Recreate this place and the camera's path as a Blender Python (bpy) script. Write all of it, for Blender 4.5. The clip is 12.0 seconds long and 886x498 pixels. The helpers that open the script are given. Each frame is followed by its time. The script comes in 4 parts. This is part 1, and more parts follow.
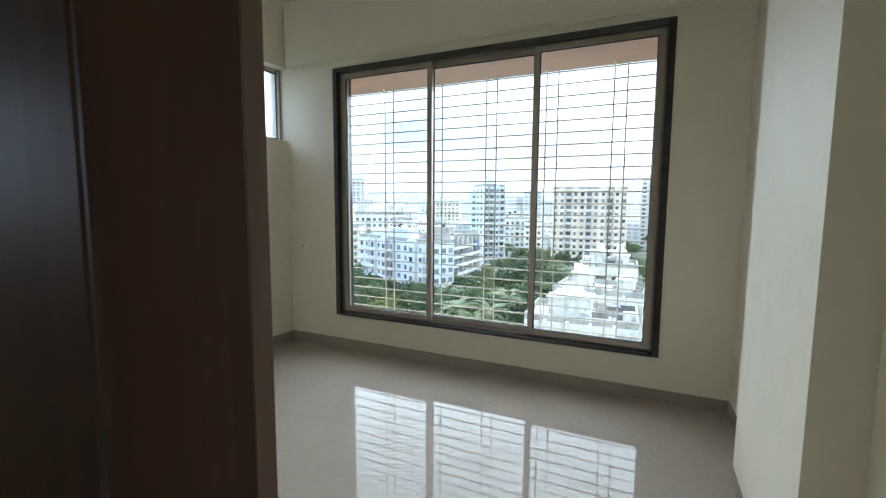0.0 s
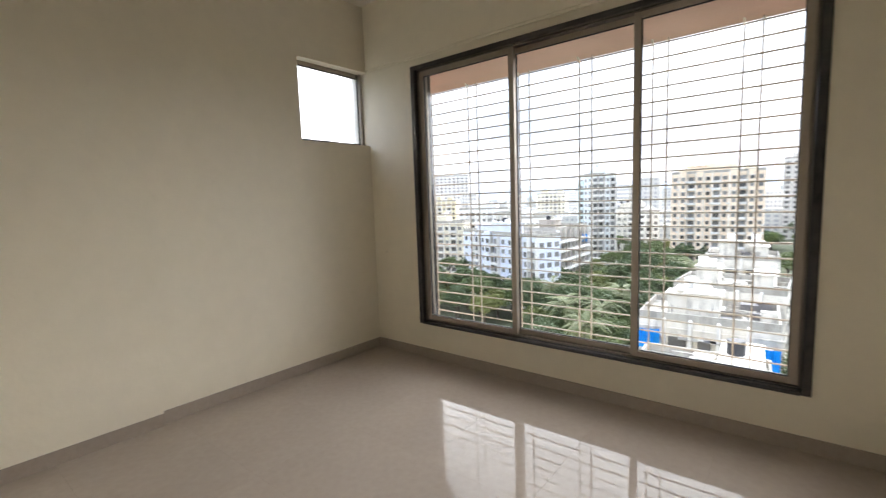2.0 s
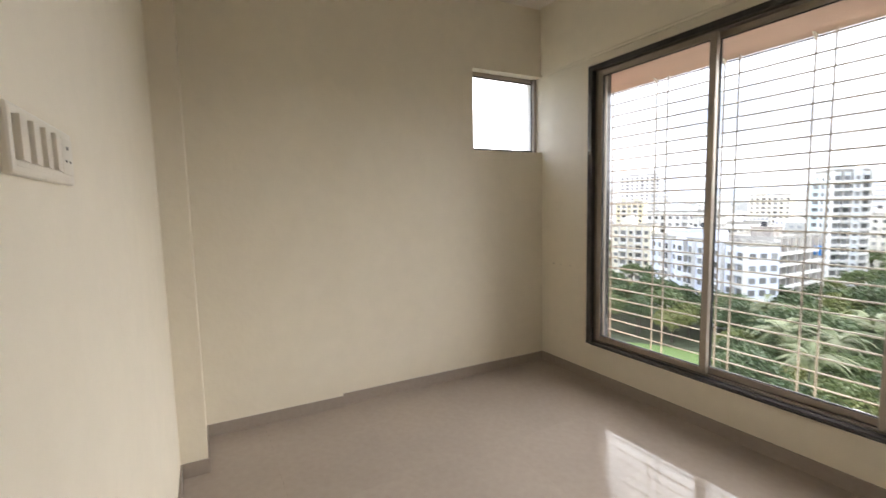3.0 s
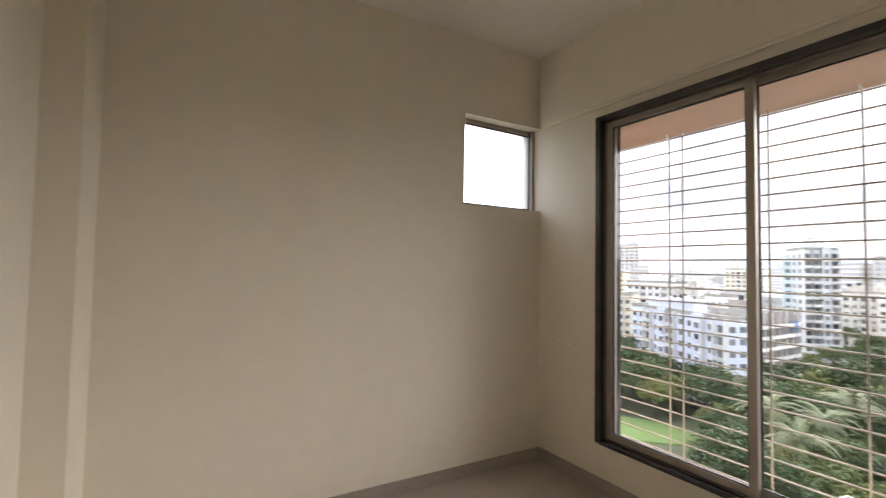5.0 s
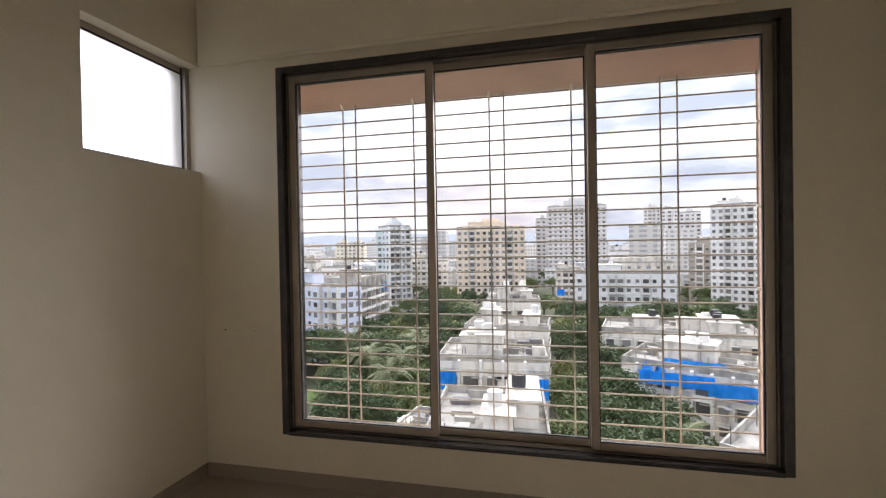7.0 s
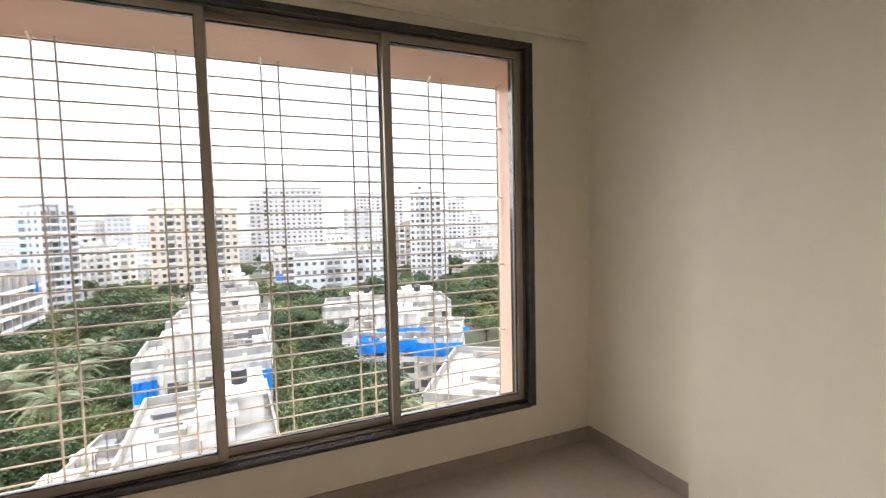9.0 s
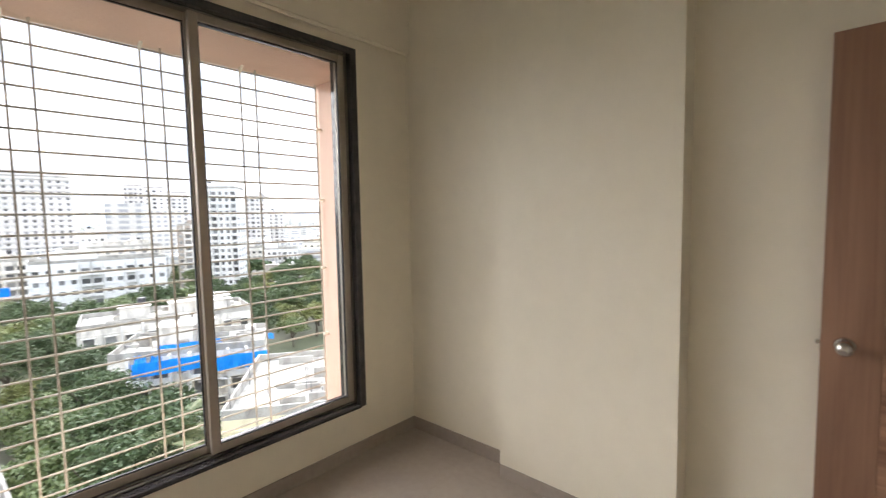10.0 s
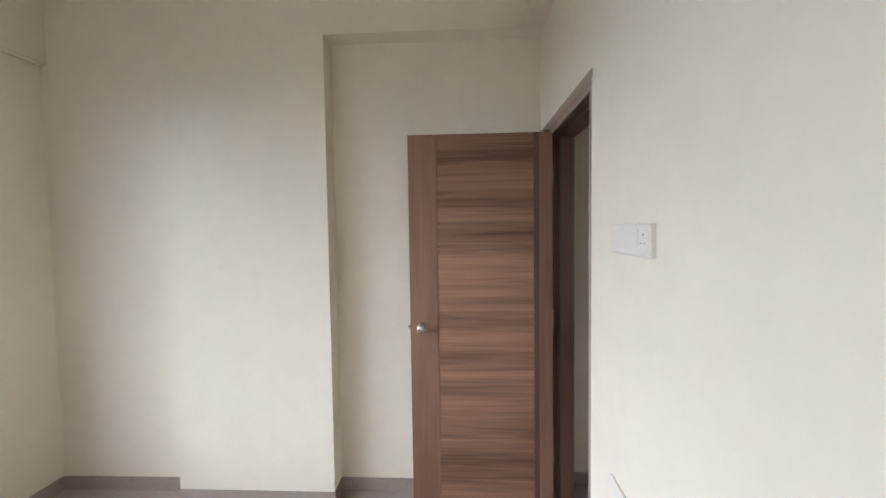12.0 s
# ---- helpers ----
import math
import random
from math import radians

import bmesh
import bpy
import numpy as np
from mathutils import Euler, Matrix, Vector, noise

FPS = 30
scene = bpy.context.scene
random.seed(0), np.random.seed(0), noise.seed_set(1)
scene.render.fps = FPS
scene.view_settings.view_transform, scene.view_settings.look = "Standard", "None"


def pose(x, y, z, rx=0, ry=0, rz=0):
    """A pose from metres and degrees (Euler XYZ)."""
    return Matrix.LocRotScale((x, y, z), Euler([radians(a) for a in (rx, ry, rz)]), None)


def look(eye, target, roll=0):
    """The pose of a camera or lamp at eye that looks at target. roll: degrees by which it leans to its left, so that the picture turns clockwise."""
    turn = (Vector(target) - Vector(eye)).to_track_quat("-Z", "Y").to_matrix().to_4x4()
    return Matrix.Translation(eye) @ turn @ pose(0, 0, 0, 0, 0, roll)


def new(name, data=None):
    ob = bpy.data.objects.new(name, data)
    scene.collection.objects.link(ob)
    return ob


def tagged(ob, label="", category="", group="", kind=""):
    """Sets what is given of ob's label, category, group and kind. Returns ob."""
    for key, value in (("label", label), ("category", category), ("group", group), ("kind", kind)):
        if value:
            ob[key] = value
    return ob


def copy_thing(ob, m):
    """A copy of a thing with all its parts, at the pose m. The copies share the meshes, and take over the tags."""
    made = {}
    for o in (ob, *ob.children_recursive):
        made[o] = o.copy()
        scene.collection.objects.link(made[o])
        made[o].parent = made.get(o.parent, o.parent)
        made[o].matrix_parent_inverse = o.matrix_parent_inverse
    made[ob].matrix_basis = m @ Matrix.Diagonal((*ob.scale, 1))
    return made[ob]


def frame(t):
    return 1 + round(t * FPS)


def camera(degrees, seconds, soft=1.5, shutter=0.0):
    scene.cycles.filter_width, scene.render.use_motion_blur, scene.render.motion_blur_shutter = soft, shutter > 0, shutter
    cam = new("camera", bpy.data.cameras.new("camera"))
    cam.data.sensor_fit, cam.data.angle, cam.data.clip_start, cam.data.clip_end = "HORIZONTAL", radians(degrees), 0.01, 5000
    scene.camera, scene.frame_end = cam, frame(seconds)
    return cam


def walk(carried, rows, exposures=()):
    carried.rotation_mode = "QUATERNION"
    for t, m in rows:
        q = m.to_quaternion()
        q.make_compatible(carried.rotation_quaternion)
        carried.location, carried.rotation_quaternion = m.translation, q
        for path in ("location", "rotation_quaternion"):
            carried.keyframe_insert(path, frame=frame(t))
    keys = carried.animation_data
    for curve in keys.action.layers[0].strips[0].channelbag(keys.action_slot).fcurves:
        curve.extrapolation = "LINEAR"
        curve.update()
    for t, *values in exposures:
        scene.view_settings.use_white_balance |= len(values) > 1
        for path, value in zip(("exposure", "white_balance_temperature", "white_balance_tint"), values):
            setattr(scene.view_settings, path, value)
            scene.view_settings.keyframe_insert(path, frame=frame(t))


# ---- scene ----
cam = camera(90.2, 12.0, 1.2, 0.2)
PATH = [
    (0, (3.049, -3.158, 1.289), (2.21, -1.354, 1.089), 0.4),
    (0.5, (3.074, -3.117, 1.325), (2.331, -1.277, 1.075), -0.8),
    (1, (3.063, -2.979, 1.305), (2.353, -1.127, 1.043), -1.6),
    (1.5, (3.049, -2.877, 1.328), (2.236, -1.068, 1.073), -2.1),
    (2, (3.04, -2.81, 1.35), (1.801, -1.255, 1.131), -2.0),
    (2.5, (3.038, -2.728, 1.385), (1.494, -1.473, 1.178), -1.8),
    (3, (3.014, -2.676, 1.42), (1.271, -1.715, 1.225), -1.3),
    (3.2, (2.959, -2.652, 1.444), (1.142, -1.82, 1.349), -0.1),
    (4.8, (2.604, -2.371, 1.42), (0.795, -1.523, 1.504), 1.1),
    (5, (2.518, -2.392, 1.419), (0.807, -1.361, 1.502), 1.0),
    (5.5, (2.367, -2.423, 1.407), (0.983, -0.982, 1.49), 0.2),
    (6, (2.268, -2.432, 1.404), (1.208, -0.736, 1.453), -0.5),
    (6.5, (2.159, -2.382, 1.402), (1.344, -0.556, 1.423), -0.6),
    (7, (2.03, -2.321, 1.395), (1.591, -0.369, 1.375), -1.0),
    (7.2, (2.005, -2.305, 1.406), (1.62, -0.343, 1.362), -1.2),
    (9, (1.629, -2.214, 1.422), (2.403, -0.374, 1.3), -1.4),
    (9.5, (1.606, -2.182, 1.436), (2.697, -0.512, 1.302), -1.7),
    (10, (1.513, -2.171, 1.455), (2.985, -0.825, 1.309), -1.0),
    (10.5, (1.398, -2.223, 1.47), (3.132, -1.24, 1.3), -0.6),
    (11, (1.358, -2.299, 1.489), (3.235, -1.627, 1.331), -1.2),
    (11.5, (1.206, -2.403, 1.517), (3.153, -1.969, 1.382), -0.8),
    (12, (1.108, -2.443, 1.542), (3.102, -2.329, 1.444), -0.8),
]
EXPOSURES = [(0.0, 1.85, 5450, 3), (0.4, 2.1, 5800, 7), (1.2, 1.95, 6100, 10), (2.0, 1.82, 6400, 15), (3.2, 2.12, 6550, 17), (4.8, 1.88, 6650, 20),
             (5.5, 1.14, 6650, 20), (6.2, 1.02, 6650, 20), (7.2, 1.24, 6700, 21), (8.8, 1.88, 6650, 19), (9.5, 1.85, 6550, 18), (10.5, 2.45, 6350, 16),
             (11.0, 2.98, 5750, 16), (11.5, 3.08, 5700, 16), (12.0, 2.62, 5600, 17)]
walk(cam, [(t, look(eye, target, roll)) for t, eye, target, roll in PATH], EXPOSURES)

# ---- world: bright overcast sky ----
SUN_ELEVATION, SUN_TURN = radians(4), radians(352)
world = bpy.data.worlds.new("overcast_sky")
scene.world = world
world.use_nodes = True
wn, wl = world.node_tree.nodes, world.node_tree.links
wn.clear()
w_out, w_bg = wn.new("ShaderNodeOutputWorld"), wn.new("ShaderNodeBackground")
w_sky, w_co, w_map = wn.new("ShaderNodeTexSky"), wn.new("ShaderNodeTexCoord"), wn.new("ShaderNodeMapping")
w_noise, w_ramp, w_mix = wn.new("ShaderNodeTexNoise"), wn.new("ShaderNodeValToRGB"), wn.new("ShaderNodeMixRGB")
w_sky.sky_type, w_sky.sun_disc = "NISHITA", False
w_sky.sun_elevation, w_sky.sun_rotation = SUN_ELEVATION, SUN_TURN
w_sky.air_density, w_sky.dust_density = 1.2, 3.0
w_map.inputs["Scale"].default_value = (1.0, 1.0, 3.0)
w_noise.inputs["Scale"].default_value, w_noise.inputs["Detail"].default_value = 3.4, 8.0
w_noise.inputs["Roughness"].default_value = 0.55
w_ramp.color_ramp.elements[0].position, w_ramp.color_ramp.elements[0].color = 0.40, (7.4, 8.7, 10.8, 1)
w_ramp.color_ramp.elements[1].position, w_ramp.color_ramp.elements[1].color = 0.66, (16.6, 17.8, 19.6, 1)
w_mix.inputs["Fac"].default_value = 0.94
w_bg.inputs["Strength"].default_value = 0.061
wl.new(w_co.outputs["Generated"], w_map.inputs["Vector"])
wl.new(w_map.outputs["Vector"], w_noise.inputs["Vector"])
wl.new(w_noise.outputs["Fac"], w_ramp.inputs["Fac"])
wl.new(w_sky.outputs["Color"], w_mix.inputs["Color1"])
wl.new(w_ramp.outputs["Color"], w_mix.inputs["Color2"])
w_sep, w_lift, w_dome = wn.new("ShaderNodeSeparateXYZ"), wn.new("ShaderNodeMapRange"), wn.new("ShaderNodeVectorMath")
w_lift.inputs["To Min"].default_value, w_lift.inputs["To Max"].default_value = 0.62, 1.35      # overcast: brighter towards the zenith
w_dome.operation = "SCALE"
wl.new(w_co.outputs["Generated"], w_sep.inputs[0])
wl.new(w_sep.outputs["Z"], w_lift.inputs["Value"])
wl.new(w_mix.outputs["Color"], w_dome.inputs[0])
wl.new(w_lift.outputs["Result"], w_dome.inputs["Scale"])
wl.new(w_dome.outputs["Vector"], w_bg.inputs["Color"])
wl.new(w_bg.outputs["Background"], w_out.inputs["Surface"])

sun_lamp = bpy.data.lights.new("sun", "SUN")
sun_lamp.energy, sun_lamp.angle, sun_lamp.color = 4.2, radians(130), (1.0, 0.975, 0.94)
sun = new("sun", sun_lamp)
sun.matrix_world = look((0, 0, 40), Vector((0, 0, 40)) - Vector((math.sin(SUN_TURN) * math.cos(SUN_ELEVATION),
                                                                 math.cos(SUN_TURN) * math.cos(SUN_ELEVATION), math.sin(SUN_ELEVATION))))


# ---- materials ----
def mat(name, color, rough=0.6, metal=0.0, vary=0.12, scale=6.0, bump=0.0, bump_scale=120.0, stain=0.0, stain_color=(0.1, 0.09, 0.08), stain_scale=0.6,
        per_object=0.0, stretch=(1, 1, 1)):
    """Paint, stone or metal: colour varied at two scales, with fine relief and optional stains."""
    m = bpy.data.materials.new(name)
    m.use_nodes = True
    n, l = m.node_tree.nodes, m.node_tree.links
    b = n["Principled BSDF"]
    b.inputs["Roughness"].default_value, b.inputs["Metallic"].default_value = rough, metal
    co, mp = n.new("ShaderNodeTexCoord"), n.new("ShaderNodeMapping")
    mp.inputs["Scale"].default_value = stretch
    l.new(co.outputs["Object"], mp.inputs["Vector"])
    fine, coarse = n.new("ShaderNodeTexNoise"), n.new("ShaderNodeTexNoise")
    fine.inputs["Scale"].default_value, fine.inputs["Detail"].default_value = scale * 8, 4.0
    coarse.inputs["Scale"].default_value, coarse.inputs["Detail"].default_value = scale * 0.5, 3.0
    both = n.new("ShaderNodeMath")
    both.operation = "ADD"
    for x, s in ((fine, 0), (coarse, 1)):
        l.new(mp.outputs["Vector"], x.inputs["Vector"])
        l.new(x.outputs["Fac"], both.inputs[s])
    ramp = n.new("ShaderNodeMapRange")
    ramp.inputs["From Min"].default_value, ramp.inputs["From Max"].default_value = 0.65, 1.35
    ramp.inputs["To Min"].default_value, ramp.inputs["To Max"].default_value = 1 - vary, 1 + vary
    l.new(both.outputs[0], ramp.inputs["Value"])
    value = ramp.outputs["Result"]
    if per_object:
        info, r2, mul = n.new("ShaderNodeObjectInfo"), n.new("ShaderNodeMapRange"), n.new("ShaderNodeMath")
        r2.inputs["To Min"].default_value, r2.inputs["To Max"].default_value = 1 - per_object, 1 + per_object
        mul.operation = "MULTIPLY"
        l.new(info.outputs["Random"], r2.inputs["Value"])
        l.new(r2.outputs["Result"], mul.inputs[0])
        l.new(value, mul.inputs[1])
        value = mul.outputs[0]
    tint = n.new("ShaderNodeVectorMath")
    tint.operation = "SCALE"
    tint.inputs[0].default_value = color
    l.new(value, tint.inputs["Scale"])
    result = tint.outputs["Vector"]
    if stain:
        sn, sr, sm = n.new("ShaderNodeTexNoise"), n.new("ShaderNodeMapRange"), n.new("ShaderNodeMixRGB")
        sn.inputs["Scale"].default_value, sn.inputs["Detail"].default_value = stain_scale, 6.0
        smap = n.new("ShaderNodeMapping")
        smap.inputs["Scale"].default_value = (1, 1, 0.35)
        l.new(co.outputs["Object"], smap.inputs["Vector"])
        l.new(smap.outputs["Vector"], sn.inputs["Vector"])
        sr.inputs["From Min"].default_value, sr.inputs["From Max"].default_value = 0.48, 0.68
        sr.inputs["To Max"].default_value = stain
        sm.inputs["Color2"].default_value = (*stain_color, 1)
        l.new(sn.outputs["Fac"], sr.inputs["Value"])
        l.new(sr.outputs["Result"], sm.inputs["Fac"])
        l.new(result, sm.inputs["Color1"])
        result = sm.outputs["Color"]
    l.new(result, b.inputs["Base Color"])
    if bump:
        bn, bp = n.new("ShaderNodeTexNoise"), n.new("ShaderNodeBump")
        bn.inputs["Scale"].default_value, bn.inputs["Detail"].default_value = bump_scale, 3.0
        bp.inputs["Strength"].default_value, bp.inputs["Distance"].default_value = 1.0, bump
        l.new(co.outputs["Object"], bn.inputs["Vector"])
        l.new(bn.outputs["Fac"], bp.inputs["Height"])
        l.new(bp.outputs["Normal"], b.inputs["Normal"])
    return m


def wood(name, light, dark, along="Z", rough=0.42, scale=1.0, band=(3.2, 0.16)):
    """Laminate with grain along one axis: broad streaks and fine fibres."""
    m = bpy.data.materials.new(name)
    m.use_nodes = True
    n, l = m.node_tree.nodes, m.node_tree.links
    b = n["Principled BSDF"]
    b.inputs["Roughness"].default_value = rough
    co, info, off = n.new("ShaderNodeTexCoord"), n.new("ShaderNodeObjectInfo"), n.new("ShaderNodeVectorMath")
    off.operation = "ADD"
    l.new(co.outputs["Object"], off.inputs[0])
    l.new(info.outputs["Random"], off.inputs[1])
    bands = []
    for size, thin, detail in ((*band, 5.0), (34.0, 0.035, 3.0)):
        mp, t = n.new("ShaderNodeMapping"), n.new("ShaderNodeTexNoise")
        mp.inputs["Scale"].default_value = tuple(size * (thin if a == along else 1) * scale for a in "XYZ")
        t.inputs["Scale"].default_value, t.inputs["Detail"].default_value, t.inputs["Distortion"].default_value = 1.6, detail, 0.7
        l.new(off.outputs[0], mp.inputs["Vector"])
        l.new(mp.outputs["Vector"], t.inputs["Vector"])
        bands.append(t)
    mixed, ramp = n.new("ShaderNodeMixRGB"), n.new("ShaderNodeValToRGB")
    mixed.inputs["Fac"].default_value = 0.3
    l.new(bands[0].outputs["Fac"], mixed.inputs["Color1"])
    l.new(bands[1].outputs["Fac"], mixed.inputs["Color2"])
    e = ramp.color_ramp.elements
    e[0].position, e[0].color = 0.36, (*dark, 1)
    e[1].position, e[1].color = 0.64, (*light, 1)
    l.new(mixed.outputs["Color"], ramp.inputs["Fac"])
    l.new(ramp.outputs["Color"], b.inputs["Base Color"])
    bp = n.new("ShaderNodeBump")
    bp.inputs["Strength"].default_value, bp.inputs["Distance"].default_value = 0.5, 0.0006
    l.new(bands[1].outputs["Fac"], bp.inputs["Height"])
    l.new(bp.outputs["Normal"], b.inputs["Normal"])
    return m


def clear_glass(name):
    m = bpy.data.materials.new(name)
    m.use_nodes = True
    n, l = m.node_tree.nodes, m.node_tree.links
    n.clear()
    out, mix, tr, gl, fr = (n.new("ShaderNode" + k) for k in ("OutputMaterial", "MixShader", "BsdfTransparent", "BsdfGlossy", "Fresnel"))
    tr.inputs["Color"].default_value = (0.95, 0.97, 0.96, 1)
    gl.inputs["Roughness"].default_value = 0.01
    fr.inputs["IOR"].default_value = 1.3
    l.new(fr.outputs["Fac"], mix.inputs["Fac"])
    l.new(tr.outputs[0], mix.inputs[1])
    l.new(gl.outputs[0], mix.inputs[2])
    l.new(mix.outputs[0], out.inputs["Surface"])
    return m


def leaf_mat(name, a, b_color):
    m = bpy.data.materials.new(name)
    m.use_nodes = True
    n, l = m.node_tree.nodes, m.node_tree.links
    b = n["Principled BSDF"]
    b.inputs["Roughness"].default_value = 0.55
    geo, info, ramp, add = n.new("ShaderNodeNewGeometry"), n.new("ShaderNodeObjectInfo"), n.new("ShaderNodeValToRGB"), n.new("ShaderNodeMath")
    add.operation = "MULTIPLY_ADD"
    add.inputs[1].default_value = 0.6
    sc = n.new("ShaderNodeMath")
    sc.operation = "MULTIPLY"
    sc.inputs[1].default_value = 0.4
    l.new(info.outputs["Random"], sc.inputs[0])
    l.new(geo.outputs["Random Per Island"], add.inputs[0])
    l.new(sc.outputs[0], add.inputs[2])
    e = ramp.color_ramp.elements
    e[0].color, e[1].color = (*a, 1), (*b_color, 1)
    l.new(add.outputs[0], ramp.inputs["Fac"])
    l.new(ramp.outputs["Color"], b.inputs["Base Color"])
    return m


CREAM = mat("cream_wall_paint", (0.81, 0.752, 0.615), 0.62, vary=0.03, scale=1.2, bump=0.0012, bump_scale=26, stain=0.10, stain_color=(0.60, 0.51, 0.38), stain_scale=1.3)
CEILING = mat("ceiling_paint", (0.80, 0.77, 0.68), 0.7, vary=0.02, scale=1.5, bump=0.0008, bump_scale=30)
TILE = mat("polished_floor_tile", (0.40, 0.342, 0.292), 0.004, vary=0.07, scale=3.0, per_object=0.015, bump=0.0002, bump_scale=5.0)
SKIRT = mat("skirting_tile", (0.37, 0.315, 0.265), 0.22, vary=0.08, scale=4.0, per_object=0.04)
GROUT = mat("tile_grout", (0.30, 0.26, 0.22), 0.85, vary=0.1, scale=20)
TILE.node_tree.nodes["Principled BSDF"].inputs["Specular IOR Level"].default_value = 0.21
GRANITE = mat("black_granite", (0.038, 0.036, 0.038), 0.10, vary=0.45, scale=30, stain=0.25, stain_color=(0.09, 0.08, 0.075), stain_scale=60)
ALU = mat("champagne_aluminium", (0.42, 0.37, 0.31), 0.38, metal=0.55, vary=0.05, scale=5)
ALU_DARK = mat("aluminium_track", (0.20, 0.18, 0.155), 0.42, metal=0.5, vary=0.08, scale=8)
GASKET = mat("black_rubber_gasket", (0.014, 0.014, 0.014), 0.6, vary=0.1)
BAR = mat("cream_painted_steel_bar", (0.47, 0.43, 0.35), 0.5, vary=0.2, scale=3, stain=0.6, stain_color=(0.16, 0.12, 0.08), stain_scale=2.5)
HOOD = mat("peach_outdoor_plaster", (0.62, 0.44, 0.35), 0.8, vary=0.08, scale=2.0, bump=0.003, bump_scale=40, stain=0.35, stain_color=(0.36, 0.25, 0.2), stain_scale=1.7)
GLASS = clear_glass("clear_window_glass")
DOOR_V = wood("walnut_laminate_upright", (0.31, 0.172, 0.108), (0.19, 0.098, 0.06), "Z")
DOOR_H = wood("walnut_laminate_level", (0.42, 0.235, 0.145), (0.135, 0.066, 0.042), "Y", band=(5.2, 0.028))
FRAME_WOOD = wood("dark_door_frame_wood", (0.15, 0.078, 0.05), (0.085, 0.042, 0.028), "Z", 0.4)
# taupe stands for the cream plaster reveal, its shade put into the colour
SHADED_REVEAL = wood("taupe_shaded_reveal", (0.40, 0.31, 0.25), (0.32, 0.24, 0.19), "Z", 0.45)
STEEL = mat("satin_steel", (0.62, 0.60, 0.57), 0.22, metal=1.0, vary=0.04)
WHITE_PLASTIC = mat("white_switch_plastic", (0.80, 0.76, 0.66), 0.3, vary=0.015)
DARK_SPOT = mat("dark_plug_hole", (0.02, 0.02, 0.02), 0.8)

FROST = bpy.data.materials.new("frosted_glass")
FROST.use_nodes = True
fb = FROST.node_tree.nodes["Principled BSDF"]
fb.inputs["Base Color"].default_value = (0.80, 0.835, 0.88, 1)
fb.inputs["Roughness"].default_value = 0.6
fb.inputs["Transmission Weight"].default_value = 1.0
fb.inputs["IOR"].default_value = 1.25


# ---- building blocks ----
def part(name, bm, material, parent=None, label="", smooth=False):
    """Links a bmesh as one mesh object, under a thing or a part."""
    me = bpy.data.meshes.new(name)
    bm.normal_update()
    bm.to_mesh(me)
    bm.free()
    me.materials.append(material)
    if smooth:
        for p in me.polygons:
            p.use_smooth = True
    ob = new(name, me)
    if parent is not None:
        ob.parent = parent
    return tagged(ob, label)


def share(name, mesh, parent, x=0.0, y=0.0, z=0.0, turn=0.0):
    """One more piece on a mesh that others use too."""
    ob = new(name, mesh)
    ob.parent = parent
    ob.matrix_basis = pose(x, y, z, 0, 0, turn)
    return ob


def box(bm, x0, x1, y0, y1, z0, z1, bevel=0.0, segments=1):
    made = bmesh.ops.create_cube(bm, size=1.0, matrix=Matrix.LocRotScale(((x0 + x1) / 2, (y0 + y1) / 2, (z0 + z1) / 2), None,
                                                                         (abs(x1 - x0), abs(y1 - y0), abs(z1 - z0))))
    if bevel:
        edges = list({e for v in made["verts"] for e in v.link_edges})
        bmesh.ops.bevel(bm, geom=edges, offset=bevel, segments=segments, affect="EDGES", profile=0.5)
    return bm


def block(x0, x1, y0, y1, z0, z1, bevel=0.0, segments=1):
    return box(bmesh.new(), x0, x1, y0, y1, z0, z1, bevel, segments)


def prism(bm, plan, z0, z1):
    low = [bm.verts.new((x, y, z0)) for x, y in plan]
    high = [bm.verts.new((x, y, z1)) for x, y in plan]
    n = len(plan)
    bm.faces.new(low[::-1])
    bm.faces.new(high)
    for i in range(n):
        bm.faces.new((low[i], low[(i + 1) % n], high[(i + 1) % n], high[i]))
    bmesh.ops.recalc_face_normals(bm, faces=bm.faces)
    return bm


def tube(bm, a, b, r, sides=8, r2=None):
    a, b = Vector(a), Vector(b)
    q = (b - a).to_track_quat("Z", "Y").to_matrix().to_4x4()
    bmesh.ops.create_cone(bm, cap_ends=True, segments=sides, radius1=r, radius2=r if r2 is None else r2, depth=(b - a).length,
                          matrix=Matrix.Translation((a + b) / 2) @ q)
    return bm


def thing(name, label, category, kind="", group="", m=None):
    ob = new(name)
    ob.empty_display_size = 0.1
    if m is not None:
        ob.matrix_basis = m
    return tagged(ob, label, category, group, kind)


def wall(name, bm, label, material=None):
    return tagged(part(name, bm, material or CREAM), label, "wall", kind="structure")


# ---- the room ----
TOP = 3.05
bm = bmesh.new()                                       # north wall round the big window, thicker outside
box(bm, -0.25, 0.53, 0.0, 0.20, -0.2, TOP)
box(bm, 3.145, 3.80, 0.0, 0.20, -0.2, TOP)
box(bm, 0.53, 3.145, 0.0, 0.20, -0.2, 0.30)
box(bm, 0.53, 3.145, 0.0, 0.20, 2.44, TOP)
wall("wall_north", bm, "cream painted plaster wall round the wide window")
bm = prism(bmesh.new(), [(0.0, -0.012), (0.025, -0.038), (3.559, -0.038), (3.559, -0.012)], 2.492, TOP)
bmesh.ops.bevel(bm, geom=[e for e in bm.edges if all(v.co.z < 2.6 for v in e.verts)], offset=0.018, segments=4, affect="EDGES")
tagged(part("beam_north", bm, CREAM, smooth=False), "cream plastered beam along the wall above the window", "beam", kind="structure")

